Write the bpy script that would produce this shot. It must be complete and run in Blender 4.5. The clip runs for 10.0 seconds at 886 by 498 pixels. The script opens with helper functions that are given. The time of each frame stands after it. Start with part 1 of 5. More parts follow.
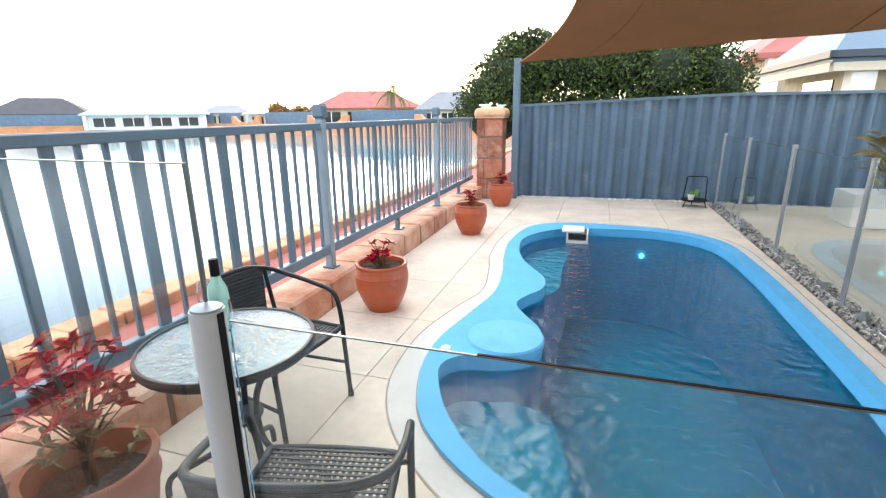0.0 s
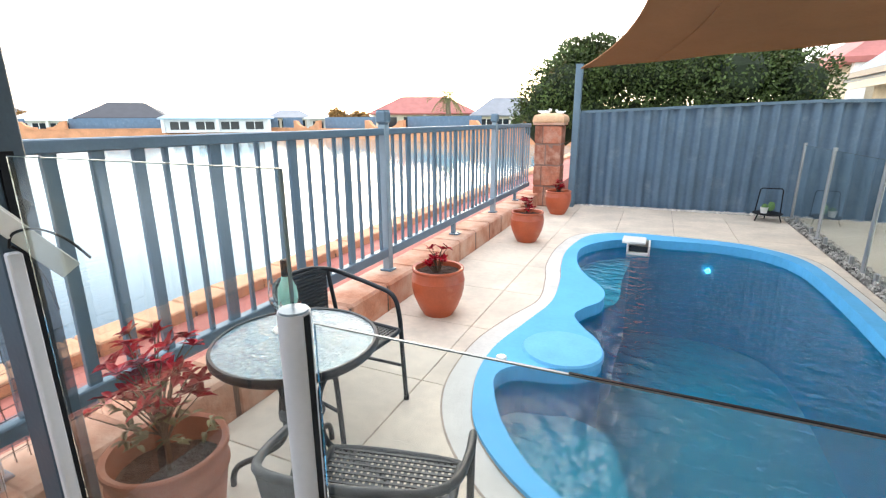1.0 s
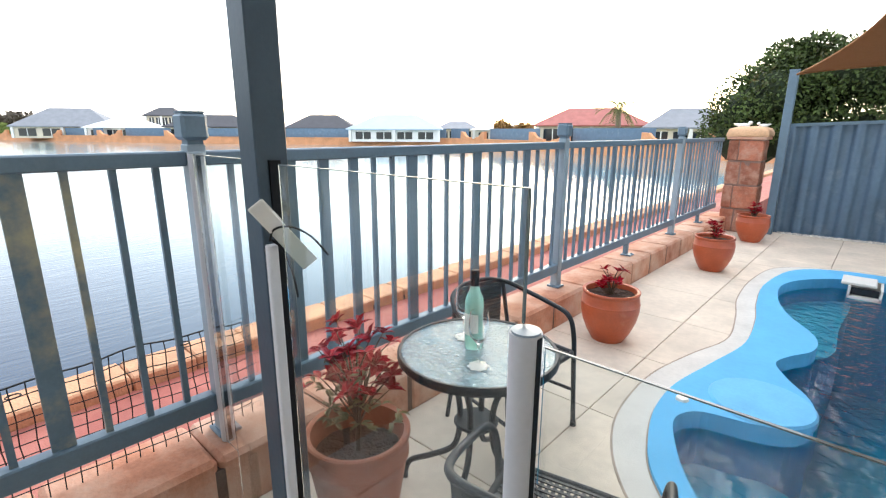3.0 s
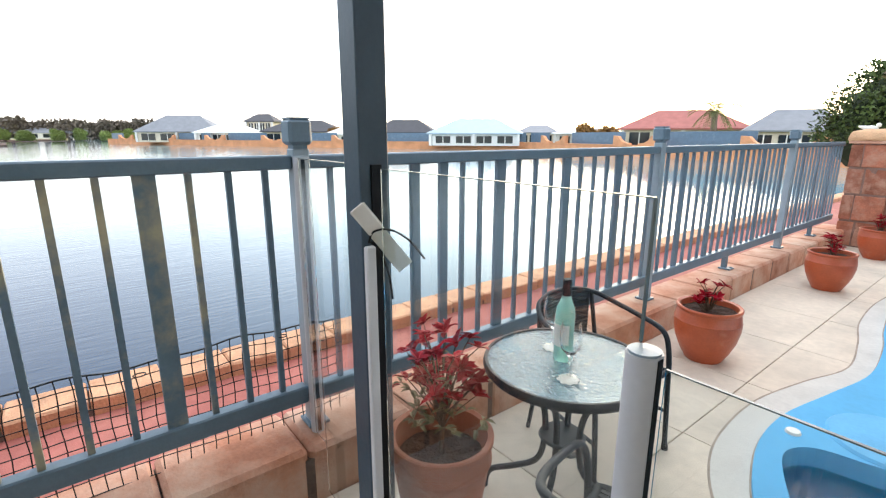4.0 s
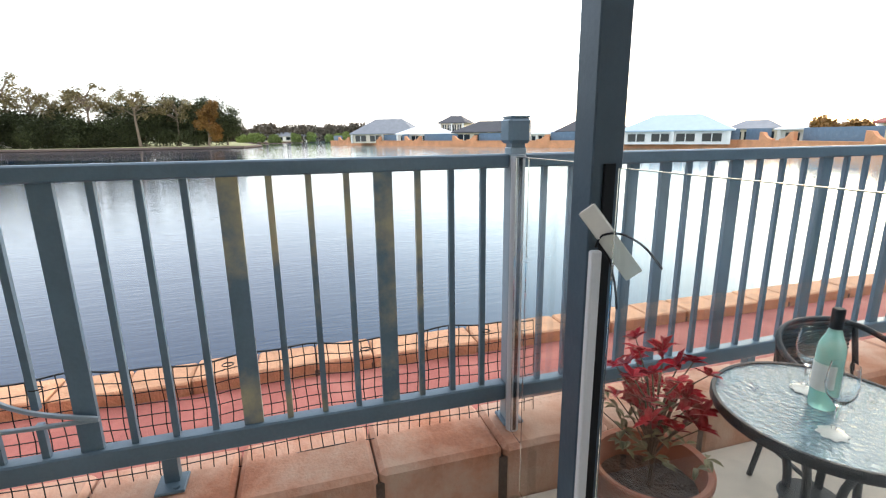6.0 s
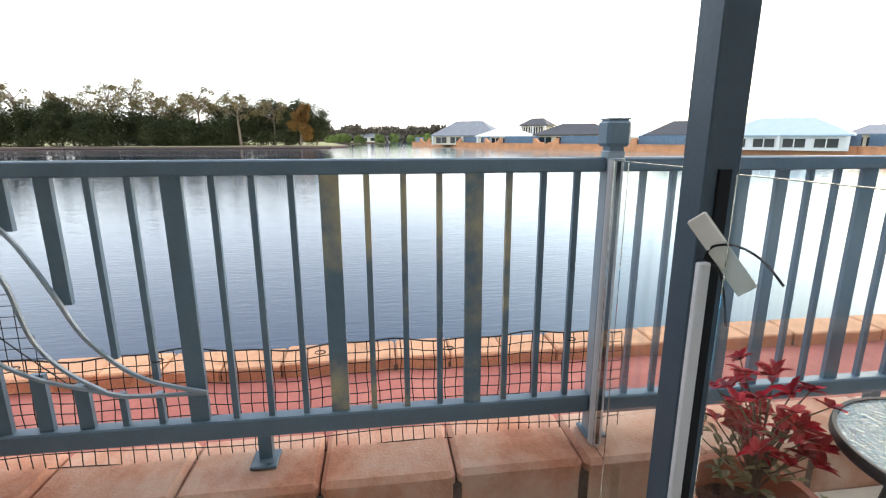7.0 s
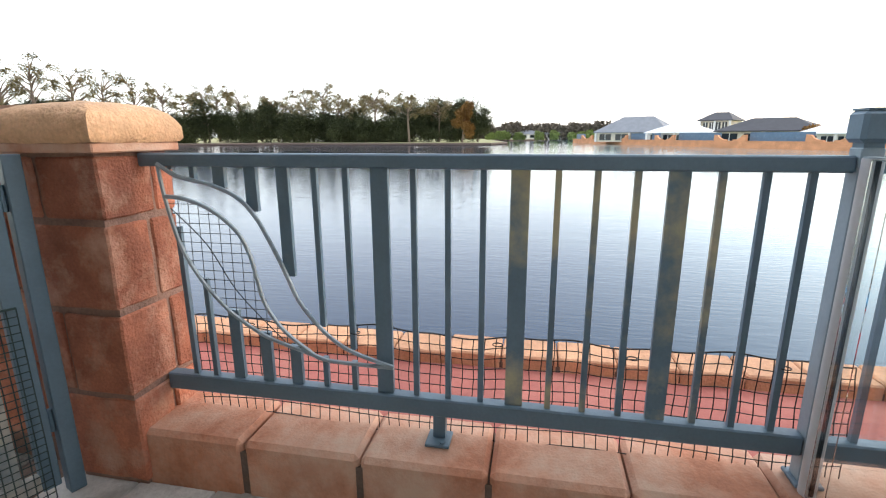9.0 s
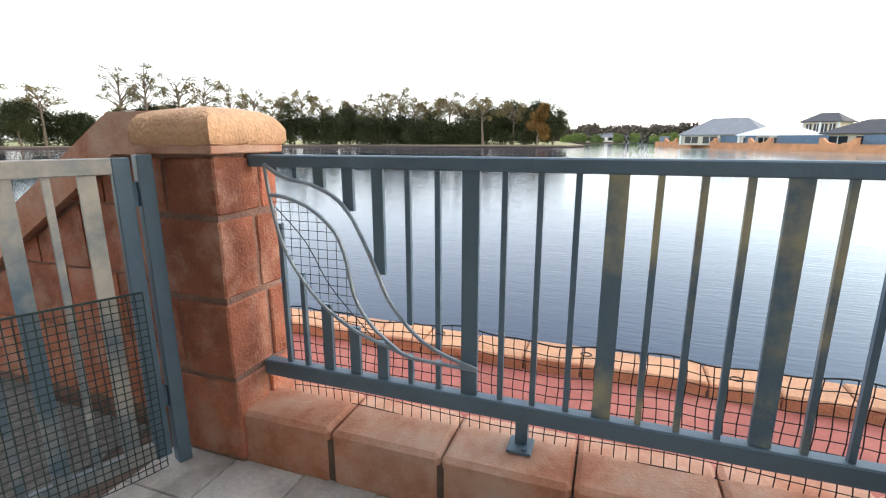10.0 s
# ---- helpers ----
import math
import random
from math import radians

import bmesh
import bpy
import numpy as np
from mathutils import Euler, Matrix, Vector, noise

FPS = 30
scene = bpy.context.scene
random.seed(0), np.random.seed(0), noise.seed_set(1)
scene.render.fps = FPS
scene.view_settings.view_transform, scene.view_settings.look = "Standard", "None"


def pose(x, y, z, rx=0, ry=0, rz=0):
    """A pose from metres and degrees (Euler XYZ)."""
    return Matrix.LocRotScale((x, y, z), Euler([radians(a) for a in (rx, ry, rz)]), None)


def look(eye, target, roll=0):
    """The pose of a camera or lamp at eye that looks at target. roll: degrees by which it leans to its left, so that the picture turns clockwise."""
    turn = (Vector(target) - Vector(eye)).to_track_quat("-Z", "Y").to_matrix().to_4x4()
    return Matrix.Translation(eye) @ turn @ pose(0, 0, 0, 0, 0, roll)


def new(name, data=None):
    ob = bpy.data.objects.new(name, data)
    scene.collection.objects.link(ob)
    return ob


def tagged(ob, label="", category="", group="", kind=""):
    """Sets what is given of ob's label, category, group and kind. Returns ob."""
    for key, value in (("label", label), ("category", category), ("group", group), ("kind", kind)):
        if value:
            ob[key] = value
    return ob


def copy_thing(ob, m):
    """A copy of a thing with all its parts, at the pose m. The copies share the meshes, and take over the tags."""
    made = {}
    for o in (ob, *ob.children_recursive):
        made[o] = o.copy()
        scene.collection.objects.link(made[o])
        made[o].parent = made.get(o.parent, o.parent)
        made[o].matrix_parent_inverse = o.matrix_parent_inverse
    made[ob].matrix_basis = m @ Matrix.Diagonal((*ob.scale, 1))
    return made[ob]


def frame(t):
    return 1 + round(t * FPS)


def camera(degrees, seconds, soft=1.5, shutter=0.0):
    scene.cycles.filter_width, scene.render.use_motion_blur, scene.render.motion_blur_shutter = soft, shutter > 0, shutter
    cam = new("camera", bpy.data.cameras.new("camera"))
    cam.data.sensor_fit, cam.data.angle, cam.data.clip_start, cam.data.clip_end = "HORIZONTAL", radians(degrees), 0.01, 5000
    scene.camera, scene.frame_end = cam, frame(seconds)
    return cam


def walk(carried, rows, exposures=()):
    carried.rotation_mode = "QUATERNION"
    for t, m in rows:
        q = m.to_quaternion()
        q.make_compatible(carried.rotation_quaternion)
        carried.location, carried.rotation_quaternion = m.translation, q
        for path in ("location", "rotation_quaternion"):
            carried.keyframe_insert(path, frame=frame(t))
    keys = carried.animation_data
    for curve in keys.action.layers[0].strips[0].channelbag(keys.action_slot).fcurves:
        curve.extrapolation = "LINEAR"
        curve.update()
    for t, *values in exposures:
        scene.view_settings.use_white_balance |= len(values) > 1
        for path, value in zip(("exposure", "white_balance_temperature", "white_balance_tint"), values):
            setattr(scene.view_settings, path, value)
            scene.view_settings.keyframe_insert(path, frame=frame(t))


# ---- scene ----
cam = camera(85.8, 10.0, soft=1.2)
PATH = [
    (0, (0.467, 0.476, 1.483), (-0.116, 2.310, 0.938), -0.6),
    (0.5, (0.434, 0.476, 1.484), (-0.253, 2.278, 0.954), -0.4),
    (1, (0.407, 0.471, 1.487), (-0.373, 2.237, 0.965), -0.2),
    (1.5, (0.371, 0.463, 1.492), (-0.530, 2.174, 0.981), 0.0),
    (2, (0.338, 0.452, 1.495), (-0.709, 2.082, 0.997), 0.0),
    (2.5, (0.302, 0.434, 1.498), (-0.890, 1.964, 1.011), 0.2),
    (4, (0.219, 0.389, 1.502), (-1.309, 1.593, 1.038), 0.1),
    (4.5, (0.189, 0.368, 1.504), (-1.448, 1.423, 1.046), 0.2),
    (5, (0.165, 0.347, 1.505), (-1.554, 1.262, 1.049), 0.1),
    (5.5, (0.136, 0.321, 1.501), (-1.667, 1.052, 1.039), -0.5),
    (7, (0.106, 0.246, 1.496), (-1.826, 0.498, 1.044), -0.1),
    (7.5, (0.099, 0.214, 1.497), (-1.847, 0.312, 1.048), 0.1),
    (8, (0.096, 0.185, 1.495), (-1.851, 0.125, 1.042), -0.1),
    (8.5, (0.099, 0.153, 1.494), (-1.835, -0.078, 1.038), -0.2),
    (9, (0.096, 0.119, 1.490), (-1.814, -0.254, 1.028), -0.2),
    (9.5, (0.104, 0.082, 1.491), (-1.772, -0.438, 1.032), -0.2),
    (10, (0.116, 0.045, 1.493), (-1.719, -0.608, 1.041), -0.1),
]
walk(cam, [(t, look(eye, target, roll)) for t, eye, target, roll in PATH],
     exposures=[(0.0, 2.0), (2.5, 1.8), (4.5, 1.52), (7.5, 1.4), (10.0, 1.36)])
# ---- sky and sun: low evening sun in the north-west, bright hazy sky ----
world = bpy.data.worlds.new("world")
scene.world = world
world.use_nodes = True
wn = world.node_tree.nodes
wl = world.node_tree.links
sky = wn.new("ShaderNodeTexSky")
sky.sky_type = 'NISHITA'
sky.sun_disc = False
sky.sun_elevation = radians(15)
sky.sun_rotation = radians(-25)
sky.air_density, sky.dust_density, sky.ozone_density = 1.0, 1.2, 1.0
haze = wn.new("ShaderNodeMix")          # thin bright cloud over the clear sky
haze.data_type = 'RGBA'
haze.inputs[0].default_value = 0.52
haze.inputs[7].default_value = (7.2, 7.4, 7.8, 1)
wl.new(sky.outputs[0], haze.inputs[6])
wl.new(haze.outputs[2], wn["Background"].inputs[0])
wn["Background"].inputs[1].default_value = 0.15
sun = new("sun", bpy.data.lights.new("sun", 'SUN'))
sun.data.energy, sun.data.angle, sun.data.color = 0.3, radians(40), (1.0, 0.93, 0.85)
sun.matrix_world = look((-0.38 * 30, 0.75 * 30, 22.0), (0, 0, 0))


# ---- materials ----
def mat(name, color, rough=0.6, metal=0.0, var=0.12, scale=8.0, bump=0.15, bscale=60.0, spec=0.5, island=0.0, stain=None, stain_at=(0.55, 0.7), sscale=3.0, coat=0.0, objrand=0.0):
    m = bpy.data.materials.new(name)
    m.use_nodes = True
    nt = m.node_tree
    n, l = nt.nodes, nt.links
    b = n["Principled BSDF"]
    b.inputs["Roughness"].default_value = rough
    b.inputs["Metallic"].default_value = metal
    b.inputs["Specular IOR Level"].default_value = spec
    b.inputs["Coat Weight"].default_value = coat
    geo = n.new("ShaderNodeNewGeometry")
    src = geo.outputs["Position"]
    col = n.new("ShaderNodeRGB")
    col.outputs[0].default_value = (*color, 1)
    out = col.outputs[0]

    def times(value, out):
        mx = n.new("ShaderNodeMix")
        mx.data_type, mx.blend_type = 'RGBA', 'MULTIPLY'
        mx.inputs[0].default_value = 1.0
        l.new(out, mx.inputs[6])
        l.new(value, mx.inputs[7])
        return mx.outputs[2]

    def ranged(value, lo, hi, a=0.0, z=1.0):
        r = n.new("ShaderNodeMapRange")
        r.inputs[1].default_value, r.inputs[2].default_value = a, z
        r.inputs[3].default_value, r.inputs[4].default_value = lo, hi
        l.new(value, r.inputs[0])
        return r.outputs[0]

    for sc, am in ((scale, var), (scale * 9, var * 0.6)):
        t = n.new("ShaderNodeTexNoise")
        t.inputs["Scale"].default_value, t.inputs["Detail"].default_value = sc, 5
        l.new(src, t.inputs["Vector"])
        out = times(ranged(t.outputs["Fac"], 1 - am * 1.6, 1 + am * 1.6, 0.2, 0.8), out)
    if island:
        out = times(ranged(geo.outputs["Random Per Island"], 1 - island, 1 + island), out)
    if objrand:
        oi = n.new("ShaderNodeObjectInfo")
        out = times(ranged(oi.outputs["Random"], 1 - objrand, 1 + objrand), out)
    if stain:
        t = n.new("ShaderNodeTexNoise")
        t.inputs["Scale"].default_value, t.inputs["Detail"].default_value, t.inputs["Roughness"].default_value = sscale, 8, 0.65
        l.new(src, t.inputs["Vector"])
        mx = n.new("ShaderNodeMix")
        mx.data_type = 'RGBA'
        l.new(ranged(t.outputs["Fac"], 0, 1, *stain_at), mx.inputs[0])
        l.new(out, mx.inputs[6])
        mx.inputs[7].default_value = (*stain, 1)
        out = mx.outputs[2]
    l.new(out, b.inputs["Base Color"])
    if bump:
        t = n.new("ShaderNodeTexNoise")
        t.inputs["Scale"].default_value, t.inputs["Detail"].default_value = bscale, 6
        l.new(src, t.inputs["Vector"])
        bp = n.new("ShaderNodeBump")
        bp.inputs["Strength"].default_value, bp.inputs["Distance"].default_value = bump, 0.02
        l.new(t.outputs["Fac"], bp.inputs["Height"])
        l.new(bp.outputs[0], b.inputs["Normal"])
    return m


def glass_mat(name, tint, ior=1.45, rough=0.0, bump=0.0, bscale=30.0):
    """Solid clear glass."""
    m = bpy.data.materials.new(name)
    m.use_nodes = True
    n, l = m.node_tree.nodes, m.node_tree.links
    b = n["Principled BSDF"]
    b.inputs["Base Color"].default_value = (*tint, 1)
    b.inputs["Transmission Weight"].default_value = 1.0
    b.inputs["Roughness"].default_value = rough
    b.inputs["IOR"].default_value = ior
    if bump:
        geo, t, bp = n.new("ShaderNodeNewGeometry"), n.new("ShaderNodeTexVoronoi"), n.new("ShaderNodeBump")
        t.inputs["Scale"].default_value = bscale
        t.feature = 'SMOOTH_F1'
        l.new(geo.outputs["Position"], t.inputs["Vector"])
        bp.inputs["Strength"].default_value, bp.inputs["Distance"].default_value = bump, 0.012
        l.new(t.outputs["Distance"], bp.inputs["Height"])
        l.new(bp.outputs[0], b.inputs["Normal"])
    return m


def pane_mat(name, tint, ior=1.45, rough=0.0, bump=0.0, bscale=30.0):
    """Clear sheet: see-through with a tint, mirror gloss by Fresnel."""
    m = bpy.data.materials.new(name)
    m.use_nodes = True
    n, l = m.node_tree.nodes, m.node_tree.links
    n.remove(n["Principled BSDF"])
    tr, gl, fr, mx = n.new("ShaderNodeBsdfTransparent"), n.new("ShaderNodeBsdfGlossy"), n.new("ShaderNodeFresnel"), n.new("ShaderNodeMixShader")
    tr.inputs[0].default_value = (*tint, 1)
    gl.inputs["Roughness"].default_value = rough
    fr.inputs[0].default_value = ior
    l.new(fr.outputs[0], mx.inputs[0])
    l.new(tr.outputs[0], mx.inputs[1])
    l.new(gl.outputs[0], mx.inputs[2])
    l.new(mx.outputs[0], n["Material Output"].inputs[0])
    if bump:
        geo, t, bp = n.new("ShaderNodeNewGeometry"), n.new("ShaderNodeTexNoise"), n.new("ShaderNodeBump")
        t.inputs["Scale"].default_value, t.inputs["Detail"].default_value = bscale, 3
        l.new(geo.outputs["Position"], t.inputs["Vector"])
        bp.inputs["Strength"].default_value, bp.inputs["Distance"].default_value = min(bump, 1.0), 0.02 * max(bump, 1.0)
        l.new(t.outputs["Fac"], bp.inputs["Height"])
        l.new(bp.outputs[0], gl.inputs["Normal"])
        l.new(bp.outputs[0], fr.inputs["Normal"])
    return m


M = {}
M["paint"] = mat("slate_paint", (0.112, 0.176, 0.232), 0.42, var=0.07, bump=0.05, stain=(0.2, 0.24, 0.26), stain_at=(0.62, 0.9), sscale=5)
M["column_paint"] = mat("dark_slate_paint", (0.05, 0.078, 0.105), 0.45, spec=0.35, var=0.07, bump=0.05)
M["worn_paint"] = mat("slate_paint_worn", (0.112, 0.176, 0.232), 0.5, var=0.08, bump=0.06, stain=(0.42, 0.38, 0.25), stain_at=(0.48, 0.64), sscale=2.2)
M["gate_paint"] = mat("gate_paint_weathered", (0.105, 0.165, 0.22), 0.5, var=0.08, bump=0.06, stain=(0.5, 0.47, 0.41), stain_at=(0.4, 0.6), sscale=1.7)
M["post_paint"] = mat("pale_slate_paint", (0.26, 0.33, 0.38), 0.35, var=0.06, bump=0.04)
M["steel"] = mat("satin_steel", (0.34, 0.35, 0.36), 0.38, metal=0.9, var=0.05, bump=0.02)
M["white_trim"] = mat("white_painted_trim", (0.62, 0.63, 0.65), 0.4, var=0.03, bump=0.0)
M["white_alu"] = mat("white_aluminium", (0.48, 0.49, 0.515), 0.35, var=0.03, bump=0.0)
M["black"] = mat("black_rubber", (0.008, 0.009, 0.011), 0.6, spec=0.2, var=0.05, bump=0.0)
M["chair_metal"] = mat("charcoal_powdercoat", (0.018, 0.022, 0.027), 0.45, spec=0.3, var=0.08, bump=0.03)
M["wicker"] = mat("charcoal_woven_plastic", (0.03, 0.034, 0.038), 0.55, var=0.1, bump=0.03)
M["concrete"] = mat("cream_concrete", (0.7, 0.6, 0.485), 0.8, var=0.09, scale=2.2, bump=0.25, bscale=140, stain=(0.5, 0.44, 0.36), stain_at=(0.46, 0.78), sscale=1.3, objrand=0.05)
M["pale_joint"] = mat("pale_paving_joint", (0.36, 0.29, 0.23), 0.9, var=0.2, bump=0.3, bscale=90)
M["coping"] = mat("pale_coping_concrete", (0.64, 0.615, 0.565), 0.8, var=0.07, scale=4, bump=0.25, bscale=160, stain=(0.45, 0.43, 0.39), stain_at=(0.55, 0.8), sscale=2)
M["mortar"] = mat("dark_joint_mortar", (0.14, 0.1, 0.08), 0.9, var=0.2, bump=0.4, bscale=90)
M["paver"] = mat("grey_washed_paver", (0.55, 0.535, 0.505), 0.85, var=0.16, scale=5, bump=0.4, bscale=120, stain=(0.3, 0.285, 0.26), stain_at=(0.5, 0.75), sscale=4, objrand=0.1)
M["gravel"] = mat("dark_grey_gravel", (0.16, 0.155, 0.145), 0.95, var=0.35, scale=30, bump=1.0, bscale=70)
M["kerb"] = mat("terracotta_limestone_block", (0.5, 0.21, 0.12), 0.85, var=0.16, scale=6, bump=0.25, bscale=80, stain=(0.58, 0.4, 0.3), stain_at=(0.38, 0.66), sscale=3.0, objrand=0.08)
M["brick"] = mat("red_rough_limestone_block", (0.4, 0.145, 0.085), 0.88, var=0.2, scale=9, bump=0.5, bscale=75, stain=(0.55, 0.32, 0.23), stain_at=(0.48, 0.7), sscale=5, objrand=0.25)
M["pillar_joint"] = mat("pillar_mortar", (0.27, 0.165, 0.13), 0.92, var=0.2, bump=0.5, bscale=80)
M["sandcap"] = mat("sandstone_cap", (0.66, 0.4, 0.23), 0.85, var=0.15, scale=7, bump=0.6, bscale=60, stain=(0.42, 0.24, 0.12), stain_at=(0.55, 0.75), sscale=7)
M["path"] = mat("red_path_concrete", (0.36, 0.115, 0.092), 0.85, var=0.12, scale=3, bump=0.3, bscale=110, stain=(0.46, 0.2, 0.15), stain_at=(0.5, 0.8), sscale=1.5)
M["edgecap"] = mat("orange_edge_block", (0.56, 0.3, 0.17), 0.85, var=0.15, scale=6, bump=0.5, bscale=60, stain=(0.35, 0.17, 0.08), stain_at=(0.55, 0.75), sscale=5, objrand=0.1)
M["net"] = mat("black_bird_netting", (0.015, 0.015, 0.015), 0.7, var=0.0, bump=0)
M["green_net"] = mat("dark_green_mesh", (0.012, 0.035, 0.035), 0.6, var=0.0, bump=0)
M["poolshell"] = mat("blue_fibreglass", (0.1, 0.42, 0.72), 0.65, spec=0.2, var=0.06, scale=3, bump=0.0)
M["pooldisc"] = mat("pale_blue_fibreglass", (0.14, 0.46, 0.76), 0.65, spec=0.2, var=0.07, scale=6, bump=0.0)
M["terracotta"] = mat("terracotta_glazed_pot", (0.43, 0.085, 0.03), 0.4, var=0.1, scale=7, bump=0.1, bscale=50, stain=(0.52, 0.22, 0.12), stain_at=(0.58, 0.8), sscale=4, coat=0.15)
M["terracotta_dusty"] = mat("terracotta_dusty_pot", (0.38, 0.11, 0.05), 0.65, var=0.12, scale=7, bump=0.12, bscale=50, stain=(0.44, 0.2, 0.12), stain_at=(0.5, 0.75), sscale=4)
M["soil"] = mat("dark_potting_soil", (0.06, 0.03, 0.018), 0.95, var=0.4, scale=30, bump=1.0, bscale=90)
M["redleaf"] = mat("crimson_leaf", (0.32, 0.004, 0.014), 0.5, spec=0.12, var=0.15, scale=20, bump=0.0, island=0.45)
M["stem"] = mat("brown_stem", (0.12, 0.08, 0.05), 0.8, var=0.2, bump=0.2)
M["dryleaf"] = mat("olive_dry_leaf", (0.2, 0.17, 0.08), 0.7, var=0.2, bump=0.0, island=0.3)
M["colorbond"] = mat("blue_grey_steel_sheet", (0.095, 0.155, 0.225), 0.4, var=0.1, scale=2.0, bump=0.03, stain=(0.17, 0.23, 0.29), stain_at=(0.55, 0.75), sscale=2.4)
M["sail"] = mat("tan_shade_cloth", (0.33, 0.143, 0.052), 0.8, var=0.06, scale=2, bump=0.15, bscale=300)
M["white_plastic"] = mat("white_plastic", (0.75, 0.74, 0.7), 0.4, var=0.04, bump=0.0)
M["strap"] = mat("pale_translucent_tape", (0.6, 0.61, 0.56), 0.4, var=0.06, bump=0.05)
M["pebble"] = mat("river_pebble", (0.3, 0.285, 0.26), 0.7, var=0.15, scale=30, bump=0.1, island=0.9)
M["white_pebble"] = mat("white_gravel", (0.66, 0.63, 0.58), 0.8, var=0.1, scale=30, bump=0.1, island=0.3)
M["sand"] = mat("beige_compacted_ground", (0.42, 0.38, 0.3), 0.9, var=0.12, scale=1.5, bump=0.4, bscale=120, stain=(0.42, 0.38, 0.27), stain_at=(0.5, 0.7), sscale=0.8)
M["render_white"] = mat("pale_render", (0.66, 0.65, 0.62), 0.8, var=0.05, scale=3, bump=0.1)
M["cream_brick"] = mat("cream_brick_wall", (0.46, 0.39, 0.28), 0.85, var=0.12, scale=4, bump=0.3)
M["dark_window"] = mat("dark_window_glass", (0.02, 0.025, 0.03), 0.08, var=0.0, bump=0.0)
M["dark_trim"] = mat("dark_gutter", (0.04, 0.055, 0.07), 0.5, var=0.04, bump=0)
M["roof_red"] = mat("red_tile_roof", (0.36, 0.12, 0.1), 0.75, var=0.12, scale=1.2, bump=0.3, bscale=12)
M["roof_blue"] = mat("pale_blue_steel_roof", (0.36, 0.45, 0.53), 0.5, var=0.05, scale=1, bump=0.05)
M["roof_steel"] = mat("blue_grey_sheet_roof", (0.1, 0.16, 0.22), 0.5, var=0.05, scale=1, bump=0.05)
M["roof_dark"] = mat("charcoal_tile_roof", (0.05, 0.05, 0.058), 0.7, var=0.1, scale=1, bump=0.2, bscale=12)
M["roof_grey"] = mat("grey_tile_roof", (0.21, 0.22, 0.24), 0.7, var=0.1, scale=1, bump=0.2, bscale=12)
M["roof_white"] = mat("white_steel_roof", (0.75, 0.76, 0.76), 0.5, var=0.04, scale=1, bump=0.05)
M["wall_cream"] = mat("cream_rendered_wall", (0.62, 0.54, 0.42), 0.85, var=0.06, scale=1, bump=0.1)
M["wall_white"] = mat("white_rendered_wall", (0.72, 0.7, 0.66), 0.85, var=0.05, scale=1, bump=0.1)
M["shore_wall"] = mat("orange_retaining_wall", (0.6, 0.27, 0.13), 0.85, var=0.15, scale=0.8, bump=0.2)
M["grass"] = mat("lawn_grass", (0.1, 0.13, 0.035), 0.95, var=0.25, scale=0.3, bump=0.5, bscale=5)
M["dry_lawn"] = mat("dry_lawn_grass", (0.3, 0.29, 0.13), 0.95, var=0.2, scale=0.3, bump=0.5, bscale=5)
M["leaf_dark"] = mat("dark_hedge_leaf", (0.054, 0.08, 0.021), 0.6, var=0.3, scale=1.5, bump=0.0, island=0.6, spec=0.25, stain=(0.11, 0.07, 0.03), stain_at=(0.6, 0.75), sscale=1.6)
# near-black green holds the shade between hedge leaves
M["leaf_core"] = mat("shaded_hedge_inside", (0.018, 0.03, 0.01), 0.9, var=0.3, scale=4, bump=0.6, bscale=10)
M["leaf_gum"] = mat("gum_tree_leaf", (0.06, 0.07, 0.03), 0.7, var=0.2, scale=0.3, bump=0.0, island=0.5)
# paler olive puts the backlight of the tall gums into their leaf colour
M["leaf_gum_backlit"] = mat("backlit_gum_leaf", (0.24, 0.19, 0.09), 0.7, var=0.2, scale=0.3, bump=0.0, island=0.5)
# gold paints evening sun on the slender tree; reddish shrubs share it
M["leaf_sungold_red"] = mat("golden_tree_leaf", (0.25, 0.13, 0.035), 0.7, var=0.2, scale=0.3, bump=0.0, island=0.4)
M["leaf_palm"] = mat("palm_frond", (0.16, 0.19, 0.06), 0.6, var=0.15, scale=1, bump=0.0, island=0.4)
M["leaf_lime"] = mat("bright_green_shrub_leaf", (0.24, 0.3, 0.09), 0.7, var=0.2, scale=0.3, bump=0.0, island=0.4)
# distance haze over the far woods is mixed into this brown
M["leaf_far"] = mat("hazed_wood_leaf", (0.13, 0.105, 0.08), 0.8, var=0.2, scale=0.1, bump=0.0, island=0.4)
M["bark"] = mat("grey_bark", (0.2, 0.15, 0.11), 0.9, var=0.2, bump=0.4, bscale=8)
M["glass"] = glass_mat("clear_glass", (0.92, 0.97, 0.955))
M["glass_ripple"] = glass_mat("rippled_table_glass", (0.36, 0.55, 0.65), 1.5, 0.03, 0.4, 70.0)
M["glass_ripple"].node_tree.nodes["Principled BSDF"].inputs["Transmission Weight"].default_value = 0.85
M["glass_edge"] = mat("glass_edge", (0.13, 0.165, 0.165), 0.08, var=0.02, bump=0.0)
M["water"] = pane_mat("pool_water", (0.22, 0.88, 0.8), 1.33, 0.02, 2.1, 10.0)
M["bottle"] = mat("pale_green_bottle_glass", (0.5, 0.86, 0.76), 0.08, var=0.04, bump=0.0, coat=0.6)
M["bottle"].node_tree.nodes["Principled BSDF"].inputs["Transmission Weight"].default_value = 0.45
M["wineglass"] = glass_mat("drinking_glass", (0.97, 0.98, 0.98), 1.45)
M["label"] = mat("white_paper_label", (0.75, 0.74, 0.7), 0.7, var=0.03, bump=0)
M["cactus"] = mat("green_cactus", (0.1, 0.2, 0.06), 0.7, var=0.2, bump=0.3)
